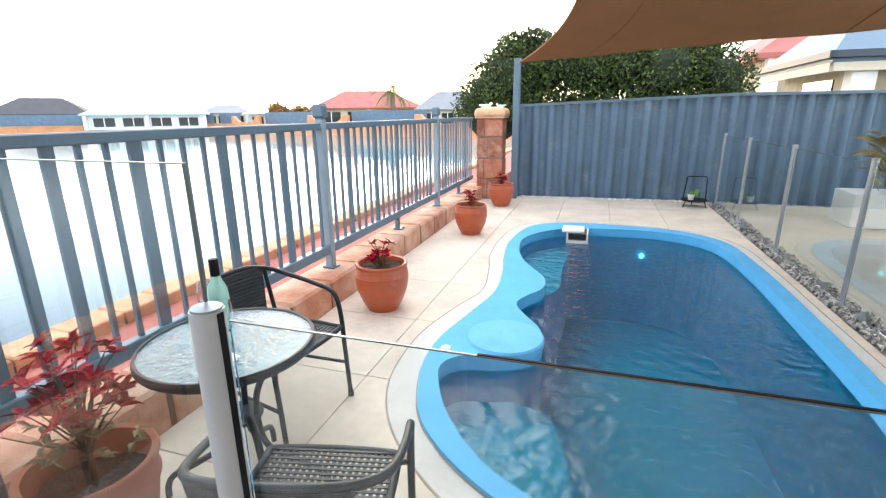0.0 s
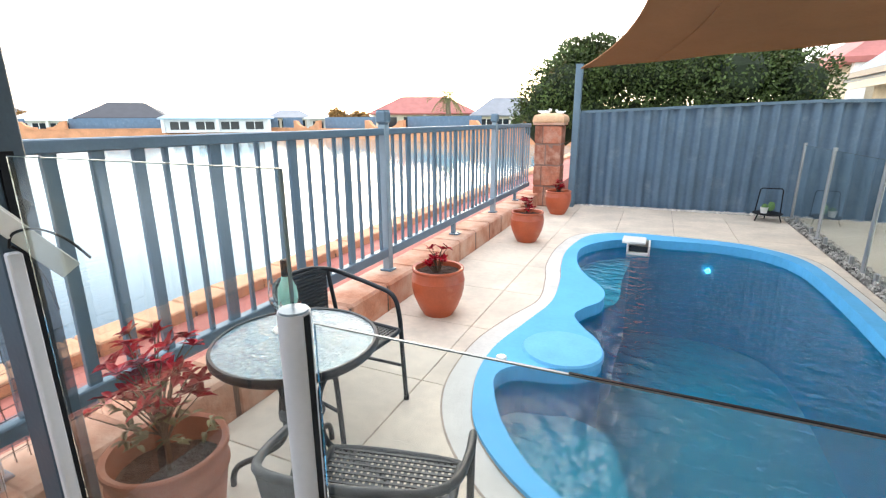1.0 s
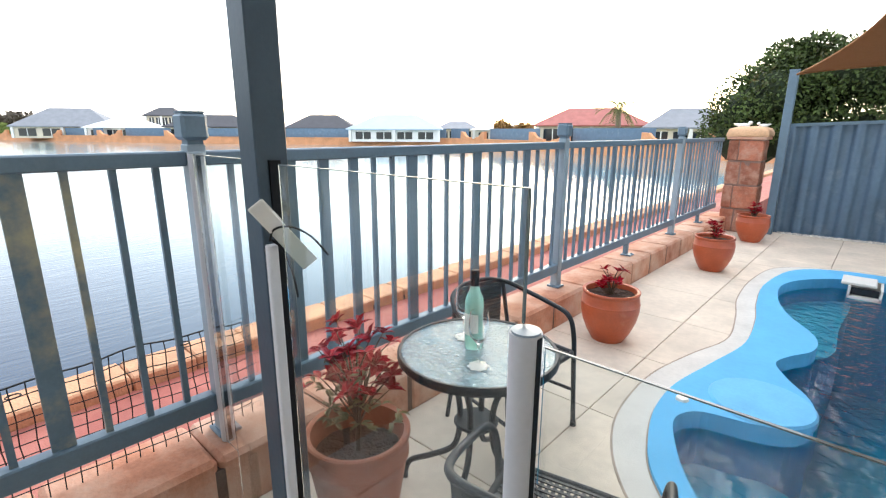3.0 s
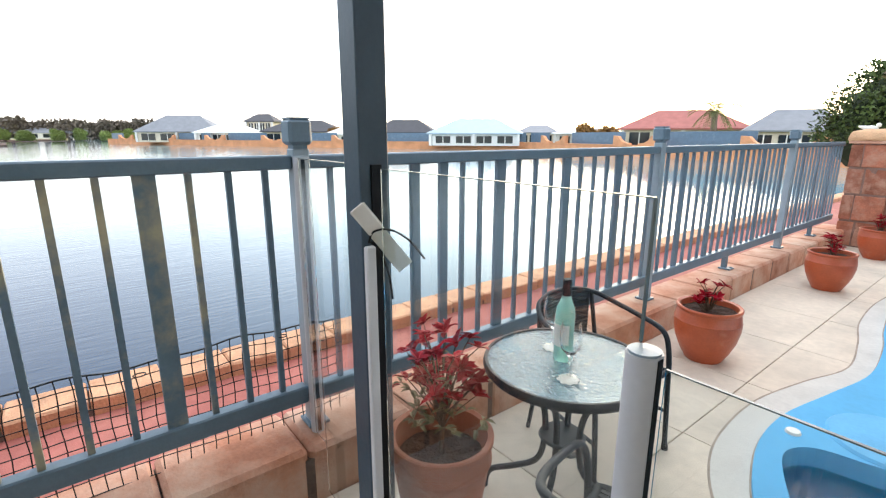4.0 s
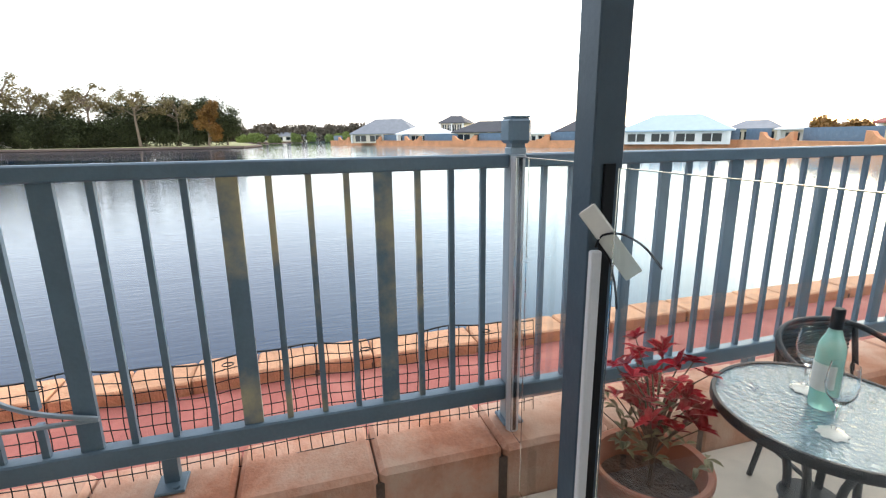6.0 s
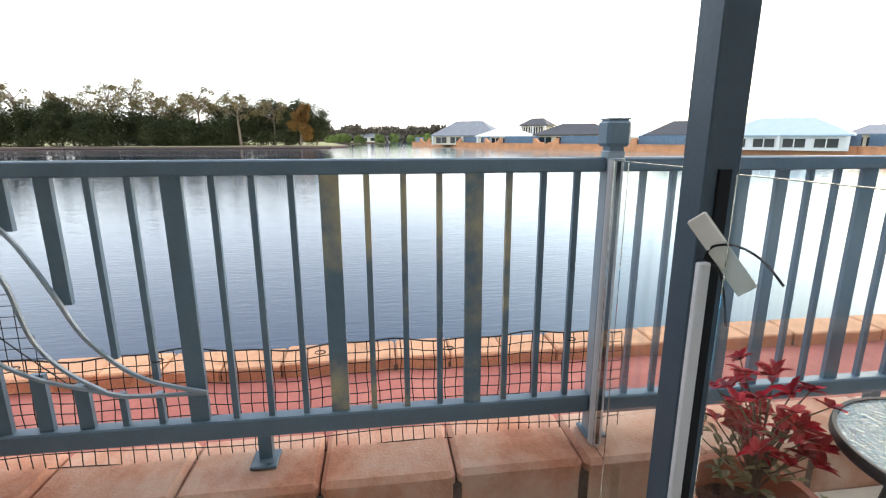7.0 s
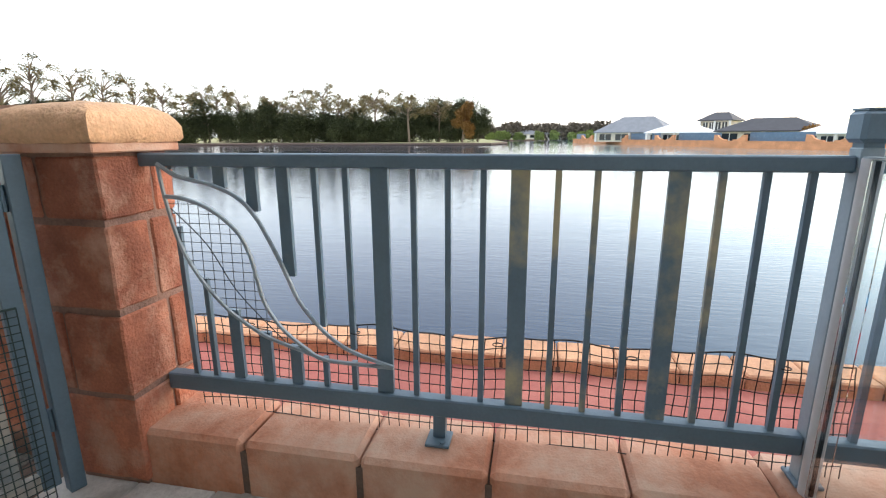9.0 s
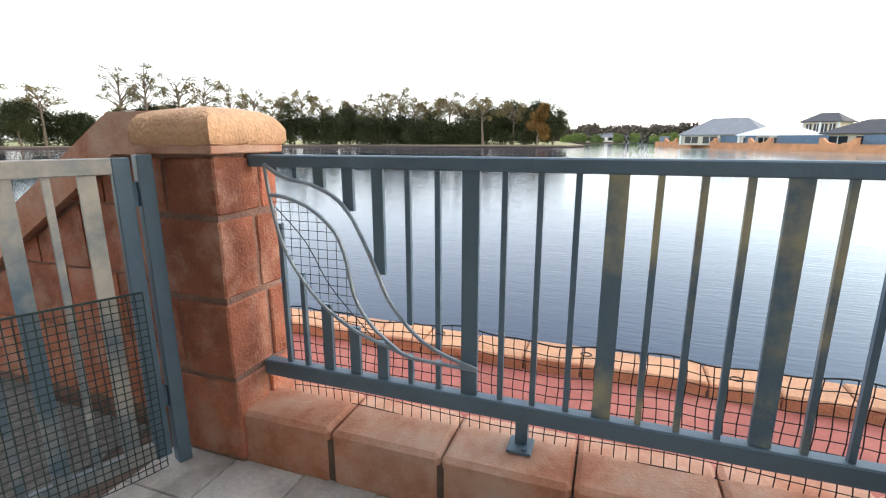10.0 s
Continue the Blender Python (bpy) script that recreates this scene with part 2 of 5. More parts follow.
M["patio_lining"] = mat("patio_ceiling_board", (0.42, 0.38, 0.33), 0.7, var=0.06, scale=2, bump=0.05)
M["lit"] = bpy.data.materials.new("pool_light_lens")
M["lit"].use_nodes = True
M["lit"].node_tree.nodes["Principled BSDF"].inputs["Base Color"].default_value = (0.6, 0.8, 0.95, 1)
M["lit"].node_tree.nodes["Principled BSDF"].inputs["Emission Color"].default_value = (0.45, 0.8, 1.0, 1)
M["lit"].node_tree.nodes["Principled BSDF"].inputs["Emission Strength"].default_value = 1.2

# lake water: dark, mirror-like, ripples in two sizes
m = bpy.data.materials.new("lake_water")
m.use_nodes = True
n, l = m.node_tree.nodes, m.node_tree.links
b = n["Principled BSDF"]
b.inputs["Base Color"].default_value = (0.01, 0.024, 0.05, 1)
b.inputs["Roughness"].default_value = 0.02
b.inputs["IOR"].default_value = 1.33
geo = n.new("ShaderNodeNewGeometry")
mp = n.new("ShaderNodeMapping")
mp.inputs["Rotation"].default_value = (0, 0, radians(8))
mp.inputs["Scale"].default_value = (2.8, 0.6, 1.0)
l.new(geo.outputs["Position"], mp.inputs[0])
prev = None
for sc, st, di in ((0.7, 0.05, 0.1), (4.5, 0.15, 0.03)):
    t = n.new("ShaderNodeTexNoise")
    t.inputs["Scale"].default_value, t.inputs["Detail"].default_value = sc, 3
    l.new(mp.outputs[0], t.inputs["Vector"])
    bp = n.new("ShaderNodeBump")
    bp.inputs["Strength"].default_value, bp.inputs["Distance"].default_value = st, di
    l.new(t.outputs["Fac"], bp.inputs["Height"])
    if prev:
        l.new(prev.outputs[0], bp.inputs["Normal"])
    prev = bp
l.new(prev.outputs[0], b.inputs["Normal"])
# base colour stands in for brighter reflected sky northward: turquoise north, navy west
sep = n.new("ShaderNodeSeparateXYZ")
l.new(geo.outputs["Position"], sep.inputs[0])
sky_fade = n.new("ShaderNodeMapRange")
sky_fade.interpolation_type = 'SMOOTHSTEP'
sky_fade.inputs[1].default_value, sky_fade.inputs[2].default_value = -1.0, 14.0
l.new(sep.outputs[1], sky_fade.inputs[0])
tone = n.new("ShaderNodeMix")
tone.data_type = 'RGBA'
l.new(sky_fade.outputs[0], tone.inputs[0])
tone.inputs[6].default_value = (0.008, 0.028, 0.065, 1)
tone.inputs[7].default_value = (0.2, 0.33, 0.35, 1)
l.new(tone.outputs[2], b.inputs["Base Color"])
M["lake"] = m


# ---- builders ----
def thing(name, label, category, at=(0, 0, 0), group="", kind=""):
    e = new(name)
    e.location = at
    e.empty_display_size = 0.1
    return tagged(e, label, category, group, kind)


def part(name, bm, material, parent=None, label="", smooth=None):
    """One mesh object from a bmesh, under a thing or part."""
    bmesh.ops.recalc_face_normals(bm, faces=bm.faces)
    me = bpy.data.meshes.new(name)
    bm.to_mesh(me)
    bm.free()
    me.materials.append(M[material] if isinstance(material, str) else material)
    ob = new(name, me)
    if smooth:
        me.shade_smooth()
        me.set_sharp_from_angle(angle=radians(smooth))
    if parent:
        ob.parent = parent
        here = parent
        shift = Vector((0, 0, 0))
        while here:
            shift += here.location
            here = here.parent
        me.transform(Matrix.Translation(-shift))
    if label:
        ob["label"] = label
    return ob


def piece(name, me, parent, m):
    """One more object on a shared mesh."""
    ob = new(name, me)
    ob.parent = parent
    ob.matrix_basis = m
    return ob


def box(bm, x0, x1, y0, y1, z0, z1, bevel=0.0, m=None):
    r = bmesh.ops.create_cube(bm, size=1.0)
    vs = r["verts"]
    t = Matrix.Translation(((x0 + x1) / 2, (y0 + y1) / 2, (z0 + z1) / 2)) @ Matrix.Diagonal((x1 - x0, y1 - y0, z1 - z0, 1))
    bmesh.ops.transform(bm, matrix=(m @ t) if m else t, verts=vs)
    if bevel:
        es = list({e for v in vs for e in v.link_edges})
        bmesh.ops.bevel(bm, geom=es, offset=bevel, segments=1, affect='EDGES')
    return bm


def tube(bm, pts, r, seg=8, closed=False):
    """Sweep a round section along points; r is one radius or one for each point."""
    pts = [Vector(p) for p in pts]
    k = len(pts)
    rs = r if isinstance(r, (list, tuple)) else [r] * k
    rings = []
    side = None
    for i, p in enumerate(pts):
        a, c = pts[(i - 1) % k] if (i or closed) else p, pts[(i + 1) % k] if (i < k - 1 or closed) else p
        d = (c - a).normalized()
        if side is None:
            side = d.orthogonal().normalized()
        side = (side - d * side.dot(d)).normalized()
        up = d.cross(side)
        rings.append([bm.verts.new(p + rs[i] * (math.cos(q) * side + math.sin(q) * up)) for q in (2 * math.pi * j / seg for j in range(seg))])
    for i in range(k if closed else k - 1):
        a, c = rings[i], rings[(i + 1) % k]
        for j in range(seg):
            bm.faces.new((a[j], a[(j + 1) % seg], c[(j + 1) % seg], c[j]))
    if not closed:
        bm.faces.new(rings[0])
        bm.faces.new(rings[-1])
    return bm


def lathe(bm, prof, at=(0, 0, 0), seg=32):
    """Turn a profile of (radius, height) round an upright axis."""
    rings = []
    for r, z in prof:
        if r < 1e-5:
            rings.append([bm.verts.new((at[0], at[1], at[2] + z))])
        else:
            rings.append([bm.verts.new((at[0] + r * math.cos(2 * math.pi * j / seg), at[1] + r * math.sin(2 * math.pi * j / seg), at[2] + z)) for j in range(seg)])
    for a, c in zip(rings, rings[1:]):
        for j in range(seg):
            q = (j + 1) % seg
            if len(a) == 1 and len(c) == 1:
                continue
            if len(a) == 1:
                bm.faces.new((a[0], c[j], c[q]))
            elif len(c) == 1:
                bm.faces.new((a[j], a[q], c[0]))
            else:
                bm.faces.new((a[j], a[q], c[q], c[j]))
    return bm


def spline(ctrl, steps=8, closed=True):
    """Catmull-Rom through control points."""
    c = [Vector(p) for p in ctrl]
    k = len(c)
    out = []
    for i in range(k if closed else k - 1):
        p0, p1, p2, p3 = (c[(i + d) % k] if closed else c[max(0, min(k - 1, i + d))] for d in (-1, 0, 1, 2))
        for s in range(steps):
            t = s / steps
            out.append(0.5 * ((2 * p1) + (p2 - p0) * t + (2 * p0 - 5 * p1 + 4 * p2 - p3) * t * t + (3 * p1 - p0 - 3 * p2 + p3) * t ** 3))
    if not closed:
        out.append(c[-1])
    return out


def loop_fill(bm, loops, z):
    """Flat sheet between closed outlines (the first outside, the others holes)."""
    edges = []
    for lp in loops:
        vs = [bm.verts.new((p[0], p[1], z)) for p in lp]
        edges += [bm.edges.new((vs[i], vs[(i + 1) % len(vs)])) for i in range(len(vs))]
    bmesh.ops.triangle_fill(bm, edges=edges, use_beauty=True, use_dissolve=False)


def wall_strip(bm, loop, z0, z1):
    k = len(loop)
    a = [bm.verts.new((p[0], p[1], z0)) for p in loop]
    c = [bm.verts.new((p[0], p[1], z1)) for p in loop]
    for i in range(k):
        bm.faces.new((a[i], a[(i + 1) % k], c[(i + 1) % k], c[i]))


rng = random.Random(7)

# ================= setting =================
FX = -1.64          # line of the waterfront fence
KERB_TOP = 0.225
WATER_Z = -0.7


def kerb_z(y):
    """Top of the kerb: a little higher beside the gate."""
    return KERB_TOP + 0.03 * max(0.0, min(1.0, (2.4 - y) / 1.4))


# lake bed / land sheet to the horizon
bm = bmesh.new()
for x0, x1, y0, y1 in ((-2500, 2500, -2500, 2500),):
    vs = [bm.verts.new((x, y, -1.6)) for x, y in ((x0, y0), (x1, y0), (x1, y1), (x0, y1))]
    bm.faces.new(vs)
tagged(part("ground", bm, "grass"), "wide flat land and lake bed under the water", "ground", kind="structure")
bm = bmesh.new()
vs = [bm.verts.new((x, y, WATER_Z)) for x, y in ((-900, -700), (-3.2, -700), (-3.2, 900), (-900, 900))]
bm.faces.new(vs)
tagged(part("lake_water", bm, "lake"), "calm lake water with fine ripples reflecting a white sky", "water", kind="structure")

# pool outlines (outer edge of the shell, water edge, outer edge of the coping)
OUTER = spline([(0.62, 1.78), (0.22, 1.98), (-0.06, 2.17), (-0.27, 2.4), (-0.38, 2.65), (-0.45, 2.95), (-0.45, 3.3), (-0.36, 3.75), (-0.27, 4.25), (-0.31, 4.85), (-0.39, 5.35), (-0.43, 6.0),
                (-0.28, 6.8), (0.2, 7.12), (1.1, 7.1), (1.6, 6.95), (1.97, 6.5), (2.07, 5.6), (2.09, 4.5), (2.06, 3.2), (1.95, 2.3), (1.6, 1.85), (1.1, 1.72)], 6)
INNER = spline([(0.7, 1.92), (0.3, 2.06), (0.07, 2.21), (-0.13, 2.44), (-0.27, 2.7), (-0.335, 2.92), (-0.25, 3.07), (-0.02, 3.13), (0.15, 3.22), (0.22, 3.4), (0.17, 3.62), (0.04, 3.82), (-0.05, 4.02), (0.0, 4.2),
                (0.11, 4.42), (0.09, 4.72), (-0.14, 5.15), (-0.27, 5.6), (-0.29, 6.1), (-0.1, 6.5), (0.25, 6.78), (0.8, 6.86), (1.2, 6.86), (1.6, 6.7), (1.86, 6.3), (1.95, 5.5), (1.96, 4.4), (1.95, 3.2), (1.83, 2.4), (1.5, 2.0), (1.1, 1.88)], 5)
COPING = spline([(0.6, 1.6), (0.15, 1.85), (-0.16, 2.07), (-0.4, 2.33), (-0.55, 2.63), (-0.61, 2.95), (-0.61, 3.38), (-0.51, 3.85), (-0.39, 4.3), (-0.45, 4.85), (-0.55, 5.4), (-0.57, 6.2),
                 (-0.43, 6.9), (0.15, 7.26), (1.1, 7.24), (1.7, 7.06), (2.1, 6.55), (2.18, 5.6), (2.19, 4.5), (2.19, 3.2), (2.08, 2.2), (1.7, 1.7), (1.1, 1.56)], 6)

# paved floor: slab of concrete with the pool let in
bm = bmesh.new()
loop_fill(bm, [[(-1.5, 1.05), (2.3, 1.05), (2.3, 9.6), (-1.5, 9.6)], COPING], -0.012)
box(bm, -1.5, 2.3, 9.3, 9.6, -0.4, -0.02)
floor = tagged(part("floor", bm, "pale_joint"), "joints and bed under the cream concrete paving round the pool", "paving", kind="structure")
bm = bmesh.new()
loop_fill(bm, [COPING, OUTER], 0.003)
wall_strip(bm, COPING, -0.05, 0.003)
coping = tagged(part("pool_coping", bm, "coping"), "pale concrete band poured round the pool shell", "coping", kind="structure")


def outset(loop, d):
    """A closed outline moved outwards by d."""
    k = len(loop)
    turn = sum(loop[i][0] * loop[(i + 1) % k][1] - loop[(i + 1) % k][0] * loop[i][1] for i in range(k))
    out = []
    for i in range(k):
        a, c = loop[i - 1], loop[(i + 1) % k]
        t = Vector((c[0] - a[0], c[1] - a[1])).normalized() * (1 if turn > 0 else -1)
        out.append((loop[i][0] + t.y * d, loop[i][1] - t.x * d))
    return out


for line, width, high in ((COPING, 0.009, 0.0035), (OUTER, 0.008, 0.0062)):
    bm = bmesh.new()
    rim_line = outset(line, width)
    loop_fill(bm, [rim_line, outset(line, -0.002)], high)
    wall_strip(bm, rim_line, -0.03, high)
    part("joint_line", bm, "pale_joint", coping)

bm = bmesh.new()
box(bm, -1.5, 9, -8, 1.05, -0.4, -0.012)
south_floor = tagged(part("floor_south", bm, "mortar"), "bed and joints under the weathered grey pavers", "paving", kind="structure")
bm = bmesh.new()
box(bm, 2.3, 14, 1.05, 9.6, -0.4, -0.03)
tagged(part("side_yard_ground", bm, "sand"), "beige bare ground of the yard beyond the glass", "ground", kind="structure")
bm = bmesh.new()
box(bm, -1.3, 30, 9.6, 40, -0.5, -0.1)
tagged(part("neighbour_ground", bm, "sand"), "bare ground of the neighbouring block", "ground", kind="structure")

# red path between kerb and water
bm = bmesh.new()
box(bm, -3.0, -1.8, -3.2, 60, -1.4, -0.1)
path = tagged(part("waterfront_path", bm, "path"), "red coloured concrete path along the water", "path", kind="structure")
bm = bmesh.new()
box(bm, -1.79, -1.46, -1.495, 9.1, -0.4, 0.2)
kerb = tagged(part("kerb_wall", bm, "mortar"), "low retaining wall of terracotta limestone blocks", "wall", kind="structure")
bm = bmesh.new()
box(bm, -1.8, -1.45, -0.253, 0.253, -0.3, KERB_TOP, bevel=0.02)
first = part("kerb_block", bm, "kerb", kerb)
first.location = (0, -1.043 - 0.2575, 0.03)
yy = -1.043 + 0.2575
while yy < 9.0:
    piece("kerb_block", first.data, kerb, Matrix.Translation((rng.uniform(-0.006, 0.006), yy, kerb_z(yy) - KERB_TOP + rng.uniform(-0.005, 0.003))))
    yy += 0.515

# edge blocks at the water
bm = bmesh.new()
box(bm, -3.28, -3.0, -3.2, 60, -1.5, -0.06)
edge = tagged(part("water_edge", bm, "mortar"), "low edging of orange blocks between path and lake", "edging", kind="structure")
bm = bmesh.new()
box(bm, -3.29, -2.99, -0.19, 0.19, -0.12, 0.0, bevel=0.012)
first = part("edge_block", bm, "edgecap", edge)
first.location.y = -3.0
yy = -3.0 + 0.39
while yy < 45:
    piece("edge_block", first.data, edge, Matrix.Translation((rng.uniform(-0.01, 0.01), yy, rng.uniform(-0.008, 0.006))))
    yy += 0.39


# ================= waterfront fence =================
def bar(bm, y, w, z0=0.43, z1=1.372, d=0.02):
    box(bm, FX - d / 2, FX + d / 2, y - w / 2, y + w / 2, z0, z1)


def fence_panel(name, label, y0, y1, bars, feet, worn=(), dz=0.0):
    f = thing(name, label, "fence", (FX, (y0 + y1) / 2, kerb_z((y0 + y1) / 2)), "waterfront fence panels")
    bm = bmesh.new()
    box(bm, FX - 0.025, FX + 0.025, y0, y1, 1.372, 1.426, bevel=0.006)
    part("top_rail", bm, "paint", f)
    bm = bmesh.new()
    box(bm, FX - 0.03, FX + 0.03, y0, y1, 0.352 + dz, 0.43 + dz, bevel=0.006)
    part("bottom_rail", bm, "paint", f)
    for y, w, z0, z1 in bars:
        bm = bmesh.new()
        bar(bm, y, w, z0, z1)
        part("bar", bm, "worn_paint" if y in worn else "paint", f)
    for y in feet:
        kz = kerb_z(y)
        bm = bmesh.new()
        box(bm, FX - 0.02, FX + 0.02, y - 0.025, y + 0.025, kz, 0.355 + dz)
        box(bm, FX - 0.035, FX + 0.075, y - 0.05, y + 0.05, kz - 0.001, kz + 0.012, bevel=0.003)
        lathe(bm, [(0.012, 0), (0.012, 0.01), (0, 0.01)], (FX + 0.055, y + 0.02, kz + 0.01), 8)
        part("foot", bm, "paint", f)
    return f


def fence_post(y, name="fence_post"):
    kz = kerb_z(y)
    p = thing(name, "slate painted square steel fence post with a stepped cap", "fence post", (FX, y, kz), "waterfront fence posts")
    bm = bmesh.new()
    box(bm, FX - 0.033, FX + 0.033, y - 0.033, y + 0.033, kz, 1.45, bevel=0.004)
    part("shaft", bm, "post_paint", p)
    bm = bmesh.new()
    box(bm, FX - 0.047, FX + 0.047, y - 0.047, y + 0.047, 1.465, 1.562, bevel=0.012)
    box(bm, FX - 0.028, FX + 0.028, y - 0.028, y + 0.028, 1.43, 1.465)
    box(bm, FX - 0.04, FX + 0.04, y - 0.04, y + 0.04, 1.562, 1.568)
    part("cap", bm, "paint", p)
    bm = bmesh.new()
    box(bm, FX - 0.055, FX + 0.055, y - 0.05, y + 0.05, kz - 0.001, kz + 0.015, bevel=0.004)
    part("base_plate", bm, "paint", p)
    return p


def run(y0, pitch, pattern):
    """Bars in order: W wide, M middle, t thin."""
    return [(y0 + i * pitch, {"W": 0.068, "M": 0.05, "t": 0.022}[c], 0.43, 1.372) for i, c in enumerate(pattern)]


Y_PIL, Y_P0, Y_P1, Y_P2, Y_PIL2 = -1.495, 1.125, 3.92, 6.85, 9.0
bars = run(-0.464, 0.132, "WtttWtttWttt")
OUTER_CURVE = [(-1.402, 1.385), (-1.318, 1.334), (-1.175, 1.303), (-1.06, 1.255), (-0.985, 1.18), (-0.93, 1.08), (-0.869, 0.946), (-0.815, 0.822), (-0.712, 0.698), (-0.603, 0.625), (-0.422, 0.569)]
LOW_CURVE = [(-1.402, 1.385), (-1.388, 1.251), (-1.347, 1.06), (-1.275, 0.915), (-1.172, 0.79), (-1.093, 0.726), (-0.976, 0.658), (-0.818, 0.607), (-0.71, 0.575), (-0.42, 0.565)]


def on_curve(c, y):
    for (y0, z0), (y1, z1) in zip(c, c[1:]):
        if y0 <= y <= y1:
            return z0 + (z1 - z0) * (y - y0) / (y1 - y0)


for y, w in ((-0.6, 0.022), (-0.728, 0.022), (-0.862, 0.05), (-1.0, 0.05), (-1.14, 0.05), (-1.26, 0.022), (-1.36, 0.022)):
    bars += [(y, w, on_curve(OUTER_CURVE, y), 1.372), (y, w, 0.43, on_curve(LOW_CURVE, y))]
fence_panel("steel_fence", "slate blue steel fence with worn bars and a leaf motif", Y_PIL, Y_P0 - 0.034, bars, (-0.235,), [b[0] for b in bars[4:10]], 0.014)
bars = run(1.26, 0.125, "tt") + run(1.514, 0.17, "MMM") + run(1.98, 0.125, "tt") + run(2.25, 0.1425, "WtttWtttWttt")
fence_panel("steel_fence", "slate blue painted steel fence panel of wide and thin upright bars", Y_P0 + 0.034, Y_P1 - 0.034, bars, (2.5,))
bars = run(4.06, 0.14, "ttWtttWtttWtttWtttW")
fence_panel("steel_fence", "slate blue painted steel fence panel of wide and thin upright bars", Y_P1 + 0.034, Y_P2 - 0.034, bars, (5.4,))
bars = run(6.99, 0.14, "ttWtttWtttWttt")
fence_panel("steel_fence", "slate blue painted steel fence panel ending at the far pillar", Y_P2 + 0.034, Y_PIL2 - 0.15, bars, (8.0,))
for y in (Y_P0, Y_P1, Y_P2):
    fence_post(y)


# ================= pillars =================
def pillar(name, label, x0, x1, y0, y1, joints, cap_mat):
    """Blocks between the joint heights, then a flat slab and a rounded, chiselled cap."""
    p = tagged(new(name), label, "pillar", kind="structure")
    ztop = joints[-1]
    bm = bmesh.new()
    box(bm, x0 + 0.012, x1 - 0.012, y0 + 0.012, y1 - 0.012, -0.4, ztop)
    part("core", bm, "pillar_joint", p)
    for c, (za, zb) in enumerate(zip(joints, joints[1:])):
        z0, z1 = za + 0.014, zb - 0.014
        cut = x0 + (x1 - x0) * (0.3 if c % 2 else 0.42)
        ycut = y0 + (y1 - y0) * (0.2 if c % 2 else 0.0)
        for a, b2 in ((x0, cut - 0.008), (cut + 0.008, x1)):
            for ya, yb in ((y0, ycut - 0.008), (ycut + 0.008, y1)):
                if yb - ya < 0.03:
                    continue
                bm = bmesh.new()
                o = [rng.uniform(-0.006, 0.004) for _ in range(4)]
                box(bm, a + o[0] * (a == x0), b2 + o[1] * (b2 == x1), max(y0, ya) + o[2] * (ya == y0), yb + o[3] * (yb == y1), z0, z1)
                bmesh.ops.subdivide_edges(bm, edges=bm.edges[:], cuts=3, use_grid_fill=True)
                for v in bm.verts:
                    v.co += 0.0055 * noise.noise_vector(v.co * 14) + 0.003 * noise.noise_vector(v.co * 37)
                bmesh.ops.bevel(bm, geom=[e for e in bm.edges if e.calc_face_angle(0) > 1.0], offset=0.008, segments=1, affect='EDGES')
                part("brick", bm, "brick", p)
    bm = bmesh.new()
    box(bm, x0 - 0.03, x1 + 0.03, y0 - 0.03, y1 + 0.03, ztop + 0.002, ztop + 0.04, bevel=0.005)
    part("cap_slab", bm, "kerb", p)
    bm = bmesh.new()
    k = 14
    rings = []
    for h, inset in ((0.0, 0.012), (0.02, 0.0), (0.06, 0.003), (0.095, 0.014), (0.12, 0.034), (0.14, 0.075), (0.155, 0.15)):
        ring = []
        for side in range(4):
            for i in range(k):
                q = i / k
                u, w = ((q, 0), (1, q), (1 - q, 1), (0, 1 - q))[side]
                px = x0 - 0.045 + inset + (x1 - x0 + 0.09 - 2 * inset) * u
                py = y0 - 0.045 + inset + (y1 - y0 + 0.09 - 2 * inset) * w
                v = Vector((px, py, ztop + 0.04 + h))
                ring.append(bm.verts.new(v + 0.008 * noise.noise_vector(Vector((px * 9, py * 9, v.z * 60)))))
        rings.append(ring)
    for ra, rb in zip(rings, rings[1:]):
        for i in range(4 * k):
            bm.faces.new((ra[i], ra[(i + 1) % (4 * k)], rb[(i + 1) % (4 * k)], rb[i]))
    bm.faces.new(rings[-1])
    bm.faces.new(rings[0])
    part("cap", bm, cap_mat, p, "rounded chiselled sandstone cap", 50)
    return p


pillar("pillar_1", "square pillar of rough red limestone blocks with a sandstone cap", -1.8, -1.42, -1.85, -1.495, (0, 0.42, 0.795, 1.165, 1.43), "sandcap")
pillar("pillar_2", "far terracotta block pillar with a rounded sandstone cap", -1.55, -1.1, 8.85, 9.25, (0, 0.36, 0.72, 1.08, 1.4), "sandcap")

# ================= back fence of corrugated steel =================
bm = bmesh.new()
N = 520
for side in (0, 0.006):
    rows = ([], [])
    for i in range(N + 1):
        x = -0.98 + 9.0 * i / N
        yv = 9.33 + 0.05 * (x + 0.9) * (1 if x < 3 else 3.9 / (x + 0.9)) + 0.036 * math.tanh(1.9 * math.sin(2 * math.pi * x / 0.26)) + side
        top = 1.6 + min(max(x + 0.9, 0), 3.4) * 0.038
        rows[0].append(bm.verts.new((x, yv, -0.02)))
        rows[1].append(bm.verts.new((x, yv, top)))
    for i in range(N):
        bm.faces.new((rows[0][i], rows[0][i + 1], rows[1][i + 1], rows[1][i]))
back = tagged(new("back_fence"), "blue-grey corrugated steel boundary fence", "fence", kind="structure")
part("steel_sheet", bm, "colorbond", back, smooth=50)
bm = bmesh.new()
